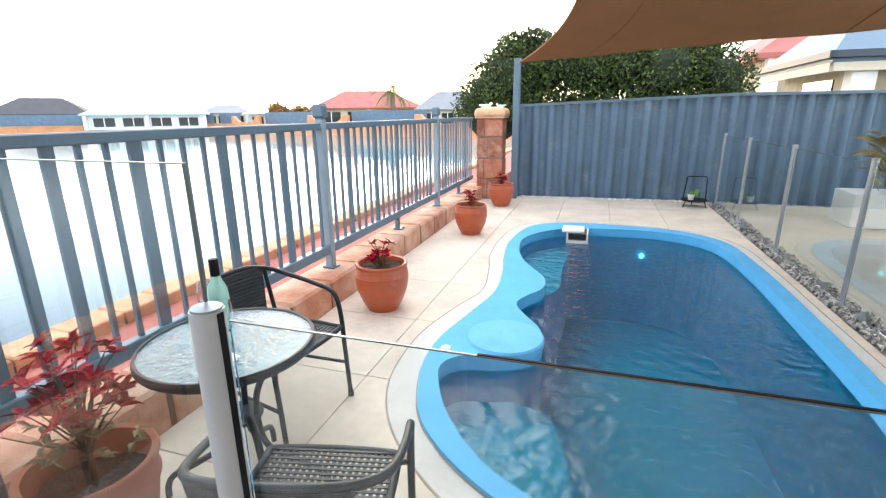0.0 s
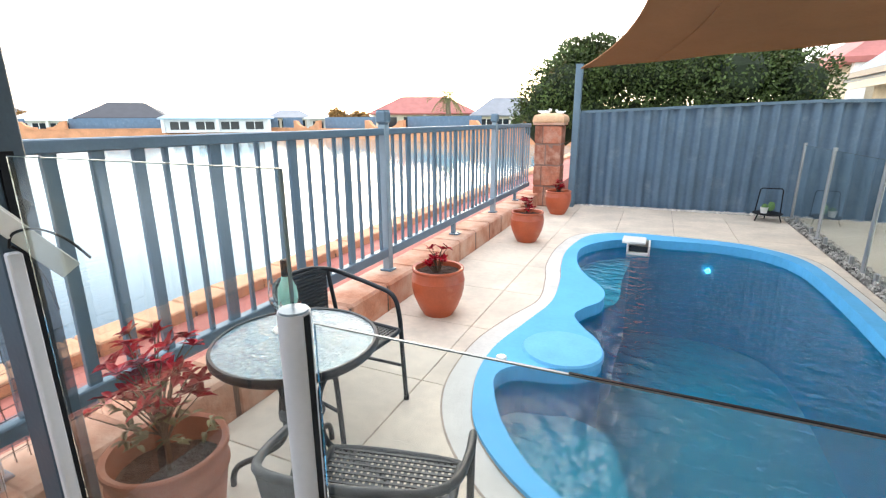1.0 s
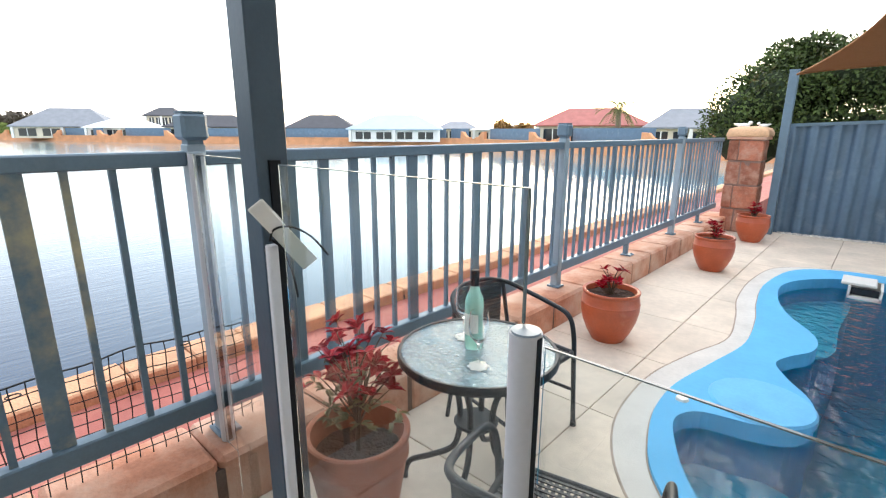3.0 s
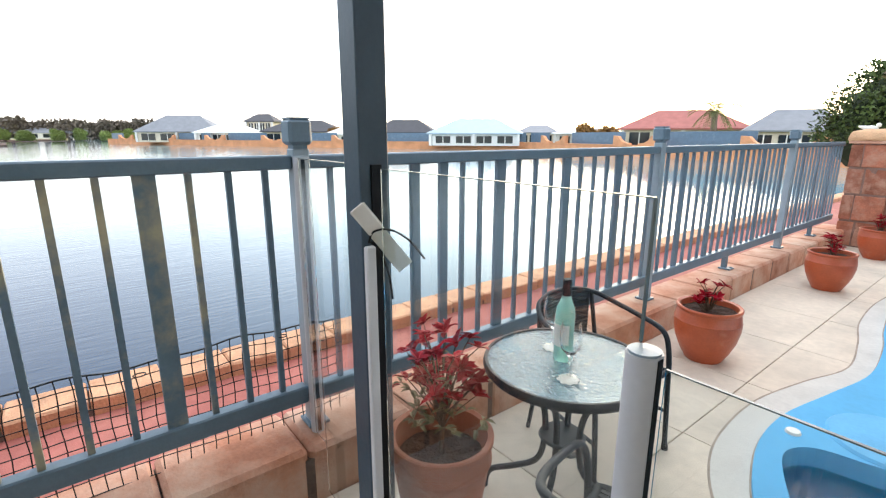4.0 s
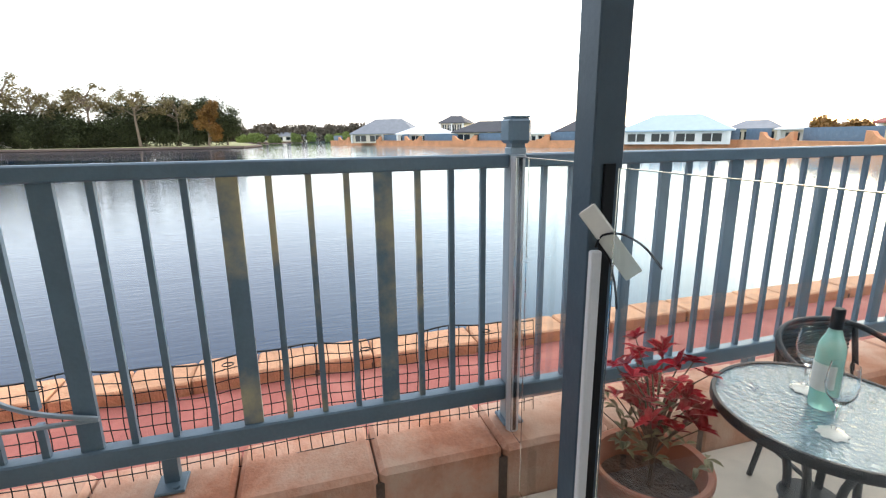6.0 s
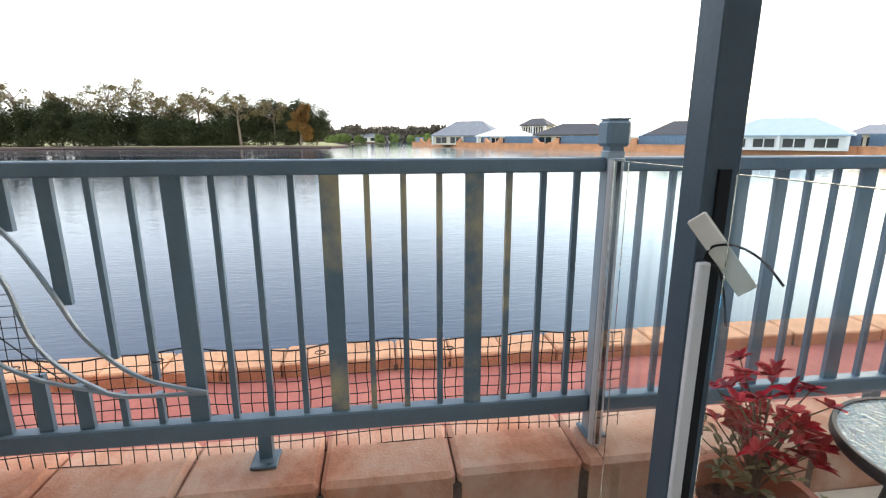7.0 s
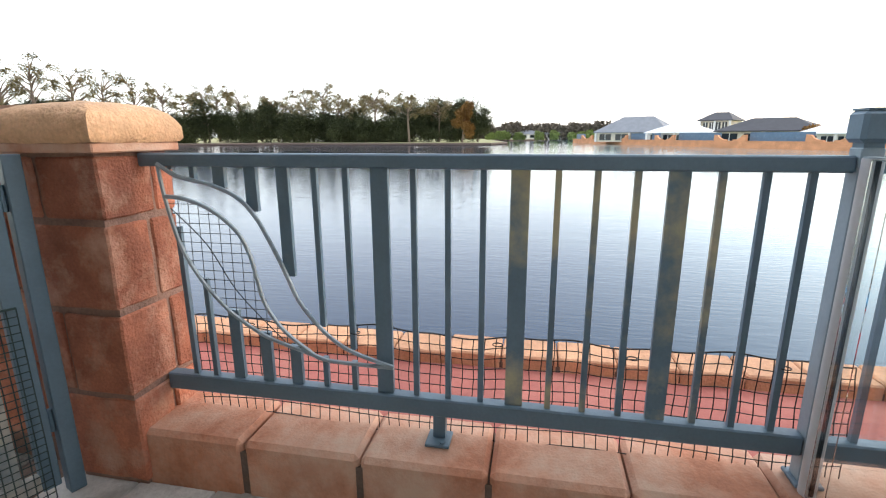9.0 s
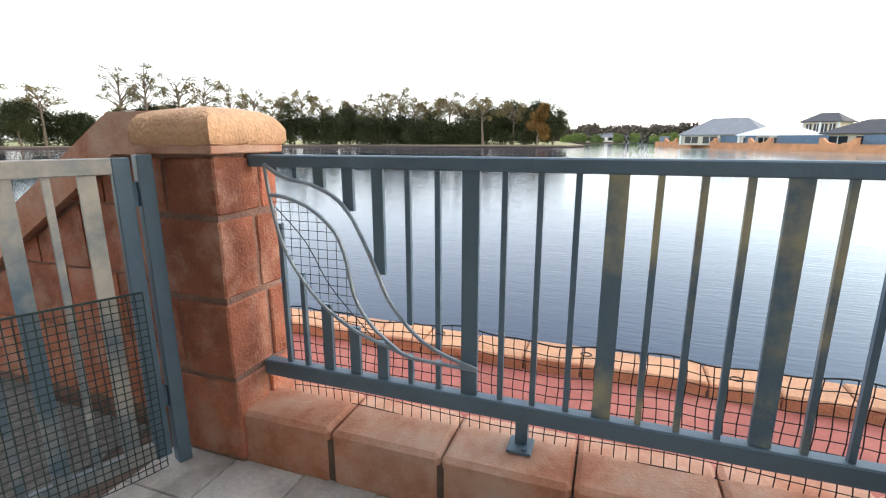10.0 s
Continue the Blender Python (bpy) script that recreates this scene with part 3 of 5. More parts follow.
for (xa, ya, za), (xb, yb, zb) in (((-0.98, 9.33, 1.585), (2.5, 9.5, 1.716)), ((2.5, 9.5, 1.716), (8.0, 9.53, 1.716))):
    for dy, dz0, dz1 in ((0.045, 0.0, 0.045),):
        v = [bm.verts.new(p) for p in ((xa, ya - dy, za + dz0), (xb, yb - dy, zb + dz0), (xb, yb + dy, zb + dz0), (xa, ya + dy, za + dz0), (xa, ya - dy, za + dz1), (xb, yb - dy, zb + dz1), (xb, yb + dy, zb + dz1), (xa, ya + dy, za + dz1))]
        for f in ((0, 1, 2, 3), (4, 5, 6, 7), (0, 1, 5, 4), (2, 3, 7, 6), (0, 3, 7, 4), (1, 2, 6, 5)):
            bm.faces.new([v[k] for k in f])
part("capping_rail", bm, "paint", back)

# post of the shade sail
sp = thing("sail_post", "slate painted square steel post that holds the shade sail", "post", (-0.9, 9.05, 0))
bm = bmesh.new()
box(bm, -0.955, -0.845, 8.99, 9.1, 0, 2.36, bevel=0.006)
part("shaft", bm, "paint", sp)
bm = bmesh.new()
box(bm, -0.96, -0.84, 8.985, 9.105, 2.355, 2.37)
part("cap", bm, "paint", sp)

# ================= pool =================
pool = thing("swimming_pool", "blue fibreglass pool shell with a freeform edge and entry ledge", "swimming pool", (0.8, 4.4, 0))
bm = bmesh.new()
loop_fill(bm, [OUTER, INNER], 0.028)
wall_strip(bm, OUTER, -0.05, 0.028)
part("rim", bm, "poolshell", pool)
bm = bmesh.new()
wall_strip(bm, INNER, -1.25, 0.028)
loop_fill(bm, [INNER], -1.25)
part("basin", bm, "poolshell", pool)
wm = bmesh.new()
loop_fill(wm, [INNER], -0.075)
w = part("pool_water", wm, "water")
if w.data.polygons[0].normal.z < 0:
    w.data.flip_normals()
w = tagged(w, "clear dark blue pool water with a rippled surface", "water", kind="structure")

# pool details
bm = bmesh.new()
lathe(bm, [(0, 0), (0.25, 0), (0.262, -0.012), (0.262, -0.05)], (-0.03, 3.4, 0.042), 40)
part("seat_disc", bm, "pooldisc", pool, "round raised ledge", 40)
STEP = spline([(-0.33, 5.1), (0.0, 4.85), (0.2, 5.1), (0.2, 5.8), (0.22, 6.8), (-0.1, 6.75), (-0.36, 6.3)], 5)
bm = bmesh.new()
loop_fill(bm, [STEP], -0.22)
wall_strip(bm, STEP, -1.25, -0.22)
part("step", bm, "poolshell", pool)
STEP2 = spline([(0.55, 1.85), (0.0, 2.3), (-0.4, 2.8), (-0.25, 3.15), (0.25, 3.1), (0.42, 2.75), (0.5, 2.3)], 5)
bm = bmesh.new()
loop_fill(bm, [STEP2], -0.3)
wall_strip(bm, STEP2, -1.25, -0.3)
part("step", bm, "poolshell", pool)
bm = bmesh.new()
lathe(bm, [(0, 0.012), (0.03, 0.011), (0.036, 0.0), (0.036, -0.012)], (-0.364, 3.13, 0.03), 20)
part("return_cap", bm, "white_plastic", pool, "round white plastic cap", 40)
bm = bmesh.new()
lathe(bm, [(0, 0.02), (0.022, 0.018), (0.03, 0.0), (0.03, -0.02)], (0, 0, 0), 20)
bmesh.ops.transform(bm, matrix=pose(1.12, 6.83, -0.3, 90, 0, 0), verts=bm.verts)
part("pool_light", bm, "lit", pool, "lit round underwater lamp")
sk = thing("pool_skimmer", "white plastic surface skimmer box at the pool edge", "skimmer", (0.3, 6.75, 0))
bm = bmesh.new()
box(bm, 0.13, 0.4, 6.44, 6.75, 0.045, 0.075, bevel=0.008)
part("lid", bm, "white_plastic", sk)
bm = bmesh.new()
box(bm, 0.19, 0.21, 6.4, 6.74, -0.07, 0.045)
box(bm, 0.43, 0.45, 6.4, 6.74, -0.07, 0.045)
box(bm, 0.19, 0.45, 6.4, 6.74, -0.08, -0.05)
box(bm, 0.19, 0.45, 6.72, 6.74, -0.07, 0.045)
part("mouth", bm, "white_plastic", sk)
bm = bmesh.new()
box(bm, 0.215, 0.425, 6.45, 6.47, -0.045, 0.02)
part("flap", bm, "chair_metal", sk, "dark weir flap")

# ================= column and glass fence =================
CX0, CX1, CY0, CY1 = -1.09, -0.994, 1.045, 1.141
col = thing("patio_column", "tall slate blue square steel patio column", "column", (-1.04, 1.09, 0))
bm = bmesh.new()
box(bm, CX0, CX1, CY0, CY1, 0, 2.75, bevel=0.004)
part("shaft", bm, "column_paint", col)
bm = bmesh.new()
box(bm, CX1, CX1 + 0.01, CY0 + 0.034, CY1 - 0.03, 0.04, 1.42)
part("black_channel", bm, "black", col, "black rubber-lined glazing channel")
bm = bmesh.new()
box(bm, CX1, CX1 + 0.022, CY0 + 0.002, CY0 + 0.034, 0.0, 1.185, bevel=0.004)
part("white_cover", bm, "white_trim", col, "white aluminium cover strip")
# tape and cable tie on the column
tag = thing("taped_latch", "pale strip of tape held by a black cable tie", "latch", (-0.95, 1.09, 1.21))
TA, TB = Vector((-0.972, 1.02, 1.305)), Vector((-0.925, 1.152, 1.122))
along = (TB - TA).normalized()
facing = Vector((0.85, -0.5, 0.1))
facing = (facing - along * facing.dot(along)).normalized()
q = Matrix.Translation((TA + TB) / 2 + facing * 0.004) @ Matrix((along, facing.cross(along), facing)).transposed().to_4x4()
half = (TB - TA).length / 2
bm = bmesh.new()
box(bm, -half, half, -0.025, 0.025, -0.003, 0.003, bevel=0.0015, m=q)
part("tape", bm, "strap", tag)
bm = bmesh.new()
box(bm, -half - 0.004, -half * 0.25, -0.022, 0.022, 0.003, 0.009, bevel=0.002, m=q)
part("folded_end", bm, "label", tag, "folded white end of the tape")
bm = bmesh.new()
tube(bm, spline([(-0.965, 1.05, 1.2), (-0.945, 1.055, 1.235), (-0.9, 1.085, 1.245), (-0.85, 1.115, 1.22), (-0.807, 1.137, 1.172)], 6, False), 0.0032, 6)
part("tie", bm, "black", tag)
bm = bmesh.new()
tube(bm, spline([(-0.955, 1.05, 1.205), (-0.945, 1.08, 1.17), (-0.935, 1.1, 1.1), (-0.925, 1.105, 1.03)], 6, False), 0.0032, 6)
part("tie", bm, "black", tag)

GY = 1.06


def glass_fence(label, x0, x1, z1, along_y=None):
    """A frameless pane, with edge strips; along_y gives (x, y0, y1) for panes that run the other way."""
    if along_y:
        gx, y0, y1 = along_y
        g = thing("glass_fence", label, "glass fence", (gx, (y0 + y1) / 2, 0), "glass pool fence")
        bm = bmesh.new()
        box(bm, gx - 0.005, gx + 0.005, y0, y1, 0.03, z1)
    else:
        g = thing("glass_fence", label, "glass fence", ((x0 + x1) / 2, GY, 0), "glass pool fence")
        bm = bmesh.new()
        box(bm, x0, x1, GY - 0.003, GY + 0.003, 0.05, z1)
    ob = part("pane", bm, "glass", g)
    ob.visible_shadow = False
    bm = bmesh.new()
    if along_y:
        box(bm, gx - 0.0045, gx + 0.0045, y0, y1, z1, z1 + 0.003)
    else:
        box(bm, x0, x1, GY - 0.0025, GY + 0.0025, z1, z1 + 0.002)
    part("polished_edge", bm, "glass_edge", g)
    for q in (0.2, 0.8):
        bm = bmesh.new()
        cx, cy = (gx, y0 + q * (y1 - y0)) if along_y else (x0 + q * (x1 - x0), GY)
        box(bm, cx - 0.022, cx + 0.022, cy - 0.022, cy + 0.022, 0, 0.1, bevel=0.006)
        part("clamp", bm, "steel", g)
    return g


glass_fence("tall clear glass pool fence pane beside the column", -0.9, -0.132, 1.413)
g2 = glass_fence("low clear glass pool fence pane with a dark top seal", -0.088, 2.3, 1.158)
bm = bmesh.new()
box(bm, 0.33, 2.3, GY - 0.0022, GY + 0.0022, 1.1602, 1.162)
part("top_seal", bm, "black", g2, "black rubber seal")
bm = bmesh.new()
box(bm, -0.134, -0.131, GY - 0.0035, GY + 0.0035, 1.19, 1.413)
part("edge_strip", bm, "glass_edge", g2)


def channel_post(label, x, y, top, r=0.034, base=0.0, group="", face=-1):
    p = thing("glass_post", label, "post", (x, y, base), group)
    bm = bmesh.new()
    prof = [(r * math.cos(a), r * math.sin(a)) for a in (math.pi * (0.13 + k / 12 * 1.74) for k in range(13))]
    lo = [bm.verts.new((x + u, y + v, base)) for u, v in prof]
    hi = [bm.verts.new((x + u, y + v, top)) for u, v in prof]
    for i in range(13):
        bm.faces.new((lo[i], lo[(i + 1) % 13], hi[(i + 1) % 13], hi[i]))
    bm.faces.new(hi)
    bm.faces.new(lo)
    part("cover", bm, "white_alu", p, "", 40)
    bm = bmesh.new()
    box(bm, x + r * 0.6, x + r * 0.98, y - r * 0.24, y + r * 0.24, base + 0.01, top - 0.004)
    part("rubber_channel", bm, "black", p)
    bm = bmesh.new()
    lathe(bm, [(0, top), (r * 0.9, top), (r * 0.9, top + 0.004), (0, top + 0.006)], (x, y, 0), 20)
    part("end_cap", bm, "post_paint", p, "pale grey flat cap")
    return p


channel_post("round white aluminium glass fence post with a flat cap", -0.116, 1.043, 1.183, 0.0275)
channel_post("pale aluminium channel post standing against the fence post", -1.565, 1.105, 1.42, 0.03, kerb_z(1.1))
bm = bmesh.new()
box(bm, -1.54, -1.44, 1.083, 1.091, 0.262, 1.415)
box(bm, -1.44, CX0, 1.083, 1.091, 0.03, 1.415)
g3 = thing("glass_fence", "clear glass pane between fence post and column", "glass fence", (-1.3, 1.087, KERB_TOP), "glass pool fence")
ob = part("pane", bm, "glass", g3)
ob.visible_shadow = False
bm = bmesh.new()
box(bm, -1.54, CX0, 1.0835, 1.0905, 1.415, 1.418)
part("polished_edge", bm, "glass_edge", g3)

# glass fence of the side yard, on round steel posts
SX = 2.39
posts = (1.75, 3.2, 4.72, 6.25, 7.8, 9.15)
for i, y in enumerate(posts):
    p = thing("steel_post", "round brushed steel post of the glass fence", "post", (SX, y, 0), "steel posts of the side fence")
    bm = bmesh.new()
    tube(bm, [(SX, y, 0), (SX, y, 1.14)], 0.024, 12)
    part("shaft", bm, "steel", p, "", 40)
    bm = bmesh.new()
    lathe(bm, [(0.027, 0), (0.027, 0.008), (0, 0.012)], (SX, y, 1.138), 12)
    part("cap", bm, "steel", p)
    bm = bmesh.new()
    lathe(bm, [(0.05, 0), (0.05, 0.01), (0.03, 0.02), (0.025, 0.05)], (SX, y, 0), 16)
    part("base_flange", bm, "steel", p)
for y0, y1 in zip(posts, posts[1:]):
    glass_fence("clear glass pane of the side pool fence", 0, 0, 1.11, along_y=(SX, y0 + 0.03, y1 - 0.03))


# ================= leaf motif and netting on the fence =================
motif = thing("leaf_ornament", "curved steel leaf ornament welded across the fence bars", "ornament", (FX + 0.02, -0.9, 0.9))
OX = FX + 0.024
outer = OUTER_CURVE
mid = [(-1.392, 1.251), (-1.29, 1.24), (-1.173, 1.195), (-1.07, 1.11), (-1.022, 1.01), (-1.0, 0.905), (-0.972, 0.8), (-0.9, 0.696), (-0.794, 0.613), (-0.71, 0.575), (-0.422, 0.567)]
low = LOW_CURVE[:-1]
for name, c in (("upper_curve", outer), ("middle_curve", mid), ("lower_curve", low)):
    bm = bmesh.new()
    tube(bm, spline([(OX, y, z) for y, z in c], 5, False), 0.009, 6)
    part(name, bm, "post_paint", motif, smooth=50)


def at_z(c, z):
    for (y0, z0), (y1, z1) in zip(c, c[1:]):
        if min(z0, z1) <= z <= max(z0, z1) and z0 != z1:
            return y0 + (y1 - y0) * (z - z0) / (z1 - z0)
    return None


bm = bmesh.new()
zz = 0.62
while zz < 1.24:
    a, c = at_z(low, zz), at_z(mid, zz)
    if a is not None and c is not None and c > a:
        tube(bm, [(OX - 0.004, a, zz), (OX - 0.004, c, zz)], 0.0018, 4)
    zz += 0.04
for k in range(9):
    yv = -1.34 + 0.045 * k
    zs = [z0 + (z1 - z0) * (yv - y0) / (y1 - y0) for (y0, z0), (y1, z1) in zip(low, low[1:]) if y0 <= yv <= y1 and y1 > y0]
    zt = [z0 + (z1 - z0) * (yv - y0) / (y1 - y0) for (y0, z0), (y1, z1) in zip(mid, mid[1:]) if y0 <= yv <= y1]
    if zs and zt:
        tube(bm, [(OX - 0.004, yv, zs[0]), (OX - 0.004, yv + 0.01, zt[0])], 0.0015, 4)
tube(bm, spline([(OX - 0.006, -1.37, 1.2), (OX - 0.006, -1.22, 1.05), (OX - 0.006, -1.1, 0.85), (OX - 0.006, -0.9, 0.64)], 5, False), 0.0025, 5)
part("wire_infill", bm, "chair_metal", motif, "dark wire grid and vein")


def netting(bm, u, v, nu, nv, r, at):
    """Square mesh of cords; at(s, t) gives the place."""
    for i in range(nu + 1):
        tube(bm, [at(i / nu, j / nv) for j in range(nv + 1)], r, 3)
    for j in range(nv + 1):
        tube(bm, [at(i / nu, j / nv) for i in range(nu + 1)], r, 3)


def net_at(s, t):
    y = -1.39 + 2.66 * s
    sag = 0.01 * math.sin(y * 9) + 0.005 * math.sin(y * 23 + 1)
    z0 = 0.255 + 0.02 * math.sin(y * 5) - (0.02 if t < 0.1 else 0)
    x = FX - 0.045 + 0.008 * math.sin(y * 6 + t * 2) - 0.02 * t
    return (x, y + 0.003 * math.sin(t * 14 + y * 8), z0 + (0.695 + sag - z0) * t)


bn = thing("garden_netting", "black square plastic netting tied low behind the fence bars", "netting", (FX - 0.05, 0, KERB_TOP))
bm = bmesh.new()
netting(bm, 0, 0, 58, 10, 0.0024, net_at)
part("mesh", bm, "net", bn)
bm = bmesh.new()
tube(bm, [net_at(i / 116, 1.0) for i in range(117)], 0.0036, 5)
part("top_cord", bm, "net", bn)
for s_ in (0.12, 0.3, 0.52, 0.71, 0.9):
    x, y, z = net_at(s_, 1.0)
    bm = bmesh.new()
    tube(bm, [(FX + 0.016 * math.cos(a), y + 0.02 * math.sin(a), z - 0.004) for a in (2 * math.pi * k / 10 for k in range(10))], 0.0025, 4, True)
    part("cable_tie", bm, "net", bn)

# ================= gate =================
GA = math.radians(-22)
G0 = Vector((-1.355, -1.80, 0))
gd = Vector((math.cos(GA), math.sin(GA), 0))
gm = Matrix.Translation(G0) @ Matrix.Rotation(GA, 4, 'Z')
gate = thing("side_gate", "weathered slate steel gate with green mesh at its foot", "gate", tuple(G0))
bm = bmesh.new()
box(bm, -0.03, 0.03, -0.03, 0.03, 0.0, 1.43, bevel=0.004, m=gm)
part("hinge_post", bm, "paint", gate)
for n_, a in (("stile", (0.05, 0.115, 0.06, 1.42)), ("stile", (0.98, 1.03, 0.06, 1.42)), ("bottom_rail", (0.115, 0.98, 0.07, 0.14)), ("top_rail", (0.115, 0.98, 1.355, 1.42))):
    bm = bmesh.new()
    box(bm, a[0], a[1], -0.02, 0.02, a[2], a[3], bevel=0.004, m=gm)
    part(n_, bm, "gate_paint" if n_ != "stile" else "paint", gate)
for k, (u, w) in enumerate(((0.2, 0.06), (0.325, 0.024), (0.45, 0.06), (0.575, 0.024), (0.7, 0.06), (0.83, 0.024))):
    bm = bmesh.new()
    box(bm, u - w / 2, u + w / 2, -0.012, 0.012, 0.14, 1.355, m=gm)
    part("bar", bm, "gate_paint", gate)
for z in (0.3, 1.22):
    bm = bmesh.new()
    tube(bm, [gm @ Vector((0.04, -0.0, z)), gm @ Vector((0.04, 0.0, z + 0.1))], 0.011, 8)
    part("hinge", bm, "paint", gate)
bm = bmesh.new()
netting(bm, 0, 0, 30, 26, 0.0026, lambda s, t: gm @ Vector((0.08 + 0.9 * s, 0.035 + 0.006 * math.sin(9 * s + 3 * t), 0.02 + (0.84 + 0.02 * s) * t)))
tube(bm, [gm @ Vector((0.08 + 0.9 * k / 8, 0.036, 0.86 + 0.02 * k / 8)) for k in range(9)], 0.005, 5)
part("green_mesh", bm, "green_net", gate, "dark green plastic mesh")

# raked wall behind the gate
rw = tagged(new("raked_wall"), "sloping terracotta block wall with a flat orange cap", "wall", kind="structure")
bm = bmesh.new()
pts = [(-1.83, -0.3), (-4.6, -0.3), (-4.6, 0.2), (-4.1, 0.36), (-2.27, 1.42), (-1.83, 1.42)]
for x in (-1.86, -1.64):
    bm.faces.new([bm.verts.new((x, y, z)) for y, z in pts])
bm.verts.ensure_lookup_table()
for i in range(6):
    bm.faces.new([bm.verts[i], bm.verts[(i + 1) % 6], bm.verts[6 + (i + 1) % 6], bm.verts[6 + i]])
part("core", bm, "pillar_joint", rw)
for c in range(4):
    z0 = (0, 0.42, 0.795, 1.165)[c] + 0.008
    yv = -1.84 - (0.2 if c % 2 else 0.0)
    while yv > -4.5:
        y1 = max(yv - 0.4, -4.55)
        ztop = (0.42, 0.795, 1.165, 1.43)[c] - 0.008

        def roof(y):
            return 1.40 if y > -2.27 else 1.40 + (y + 2.27) * 0.579
        bm = bmesh.new()
        r = bmesh.ops.create_cube(bm, size=1.0)
        for v in bm.verts:
            y = yv - 0.007 if v.co.y > 0 else y1 + 0.007
            z = z0 if v.co.z < 0 else max(z0, min(ztop, roof(y)))
            v.co = ((-1.875 if v.co.x < 0 else -1.625), y, z)
        if max(v.co.z for v in bm.verts) - z0 > 0.03:
            part("brick", bm, "brick", rw)
        else:
            bm.free()
        yv -= 0.4
bm = bmesh.new()
for a, c in (((-1.83, 1.42), (-2.27, 1.42)), ((-2.27, 1.42), (-4.3, 0.25))):
    vs = []
    for y, z in (a, c):
        for x, dz in ((-1.92, 0), (-1.58, 0), (-1.58, 0.2), (-1.92, 0.2)):
            vs.append(bm.verts.new((x, y, z + dz)))
    for f in ((0, 1, 2, 3), (4, 5, 6, 7), (0, 1, 5, 4), (1, 2, 6, 5), (2, 3, 7, 6), (3, 0, 4, 7)):
        bm.faces.new([vs[k] for k in f])
part("coping", bm, "kerb", rw)
bm = bmesh.new()
box(bm, -1.5, 2.55, -5.0, -2.18, -0.3, -0.004)
tagged(part("yard_gravel", bm, "gravel"), "dark grey gravel of the side yard behind the gate", "ground", kind="structure")
bm = bmesh.new()
box(bm, -3.0, -1.5, -9, -3.2, -1.4, -0.06)
tagged(part("gravel_ground", bm, "gravel"), "grey gravel ground beyond the gate", "ground", kind="structure")


# ================= chairs and table =================
def chair(label, m):
    c = thing("patio_chair", label, "chair", (0, 0, 0), "chairs at the bistro table")
    for s in (-1, 1):
        bm = bmesh.new()
        tube(bm, spline([(s * 0.25, 0.22, 0), (s * 0.25, 0.2, 0.3), (s * 0.255, 0.18, 0.5), (s * 0.265, 0.13, 0.59), (s * 0.27, 0.0, 0.62), (s * 0.255, -0.14, 0.65), (s * 0.2, -0.235, 0.69), (s * 0.1, -0.28, 0.715), (0, -0.29, 0.72)], 6, False), 0.0125, 10)
        part("arm_frame", bm, "chair_metal", c, smooth=60)
        bm = bmesh.new()
        tube(bm, [(s * 0.2, -0.27, 0), (s * 0.19, -0.2, 0.42), (s * 0.185, -0.25, 0.695)], 0.0115, 8)
        part("rear_leg", bm, "chair_metal", c, smooth=60)
        bm = bmesh.new()
        tube(bm, [(s * 0.25, 0.21, 0.2), (s * 0.195, -0.23, 0.2)], 0.009, 8)
        part("side_stretcher", bm, "chair_metal", c, smooth=60)
        bm = bmesh.new()
        tube(bm, [(s * 0.25, 0.19, 0.4), (s * 0.2, 0.17, 0.41)], 0.009, 8)
        part("seat_bracket", bm, "chair_metal", c, smooth=60)
        bm = bmesh.new()
        lathe(bm, [(0.016, 0), (0.016, 0.025), (0.0125, 0.03)], (s * 0.25, 0.22, 0), 10)
        part("foot_cap", bm, "black", c)
    bm = bmesh.new()
    tube(bm, spline([(-0.21, -0.16, 0.415), (-0.19, -0.21, 0.415), (0.19, -0.21, 0.415), (0.21, -0.16, 0.415), (0.215, 0.14, 0.42), (0.18, 0.21, 0.415), (-0.18, 0.21, 0.415), (-0.215, 0.14, 0.42)], 5), 0.013, 8, True)
    part("seat_frame", bm, "chair_metal", c, smooth=60)
    bm = bmesh.new()
    k = 20
    for i in range(k):
        u = -0.2 + 0.4 * i / (k - 1)
        box(bm, u - 0.0055, u + 0.0055, -0.2, 0.2, 0.414, 0.419)
        box(bm, -0.205, 0.205, u - 0.0045, u + 0.0045, 0.419, 0.423)
    part("woven_seat", bm, "wicker", c, "charcoal woven plastic")["kind"] = "stuff"
    bm = bmesh.new()
    for i in range(17):
        u = -0.17 + 0.34 * i / 16
        yb = -0.275 + 0.6 * u * u
        box(bm, u - 0.0085, u + 0.0085, yb - 0.004, yb + 0.002, 0.47, 0.71)
    for j in range(13):
        z = 0.475 + 0.23 * j / 12
        tube(bm, [(u, -0.272 + 0.6 * u * u, z) for u in (-0.175 + 0.35 * q / 8 for q in range(9))], 0.0085, 4)
    part("woven_back", bm, "wicker", c, "charcoal woven plastic")["kind"] = "stuff"
    c.matrix_basis = m
    return c


ch = chair("charcoal tube patio chair with woven seat turned to the table", pose(-0.97, 2.3, 0, 0, 0, -97))
copy_thing(ch, pose(-0.235, 1.44, 0, 0, 0, 13))

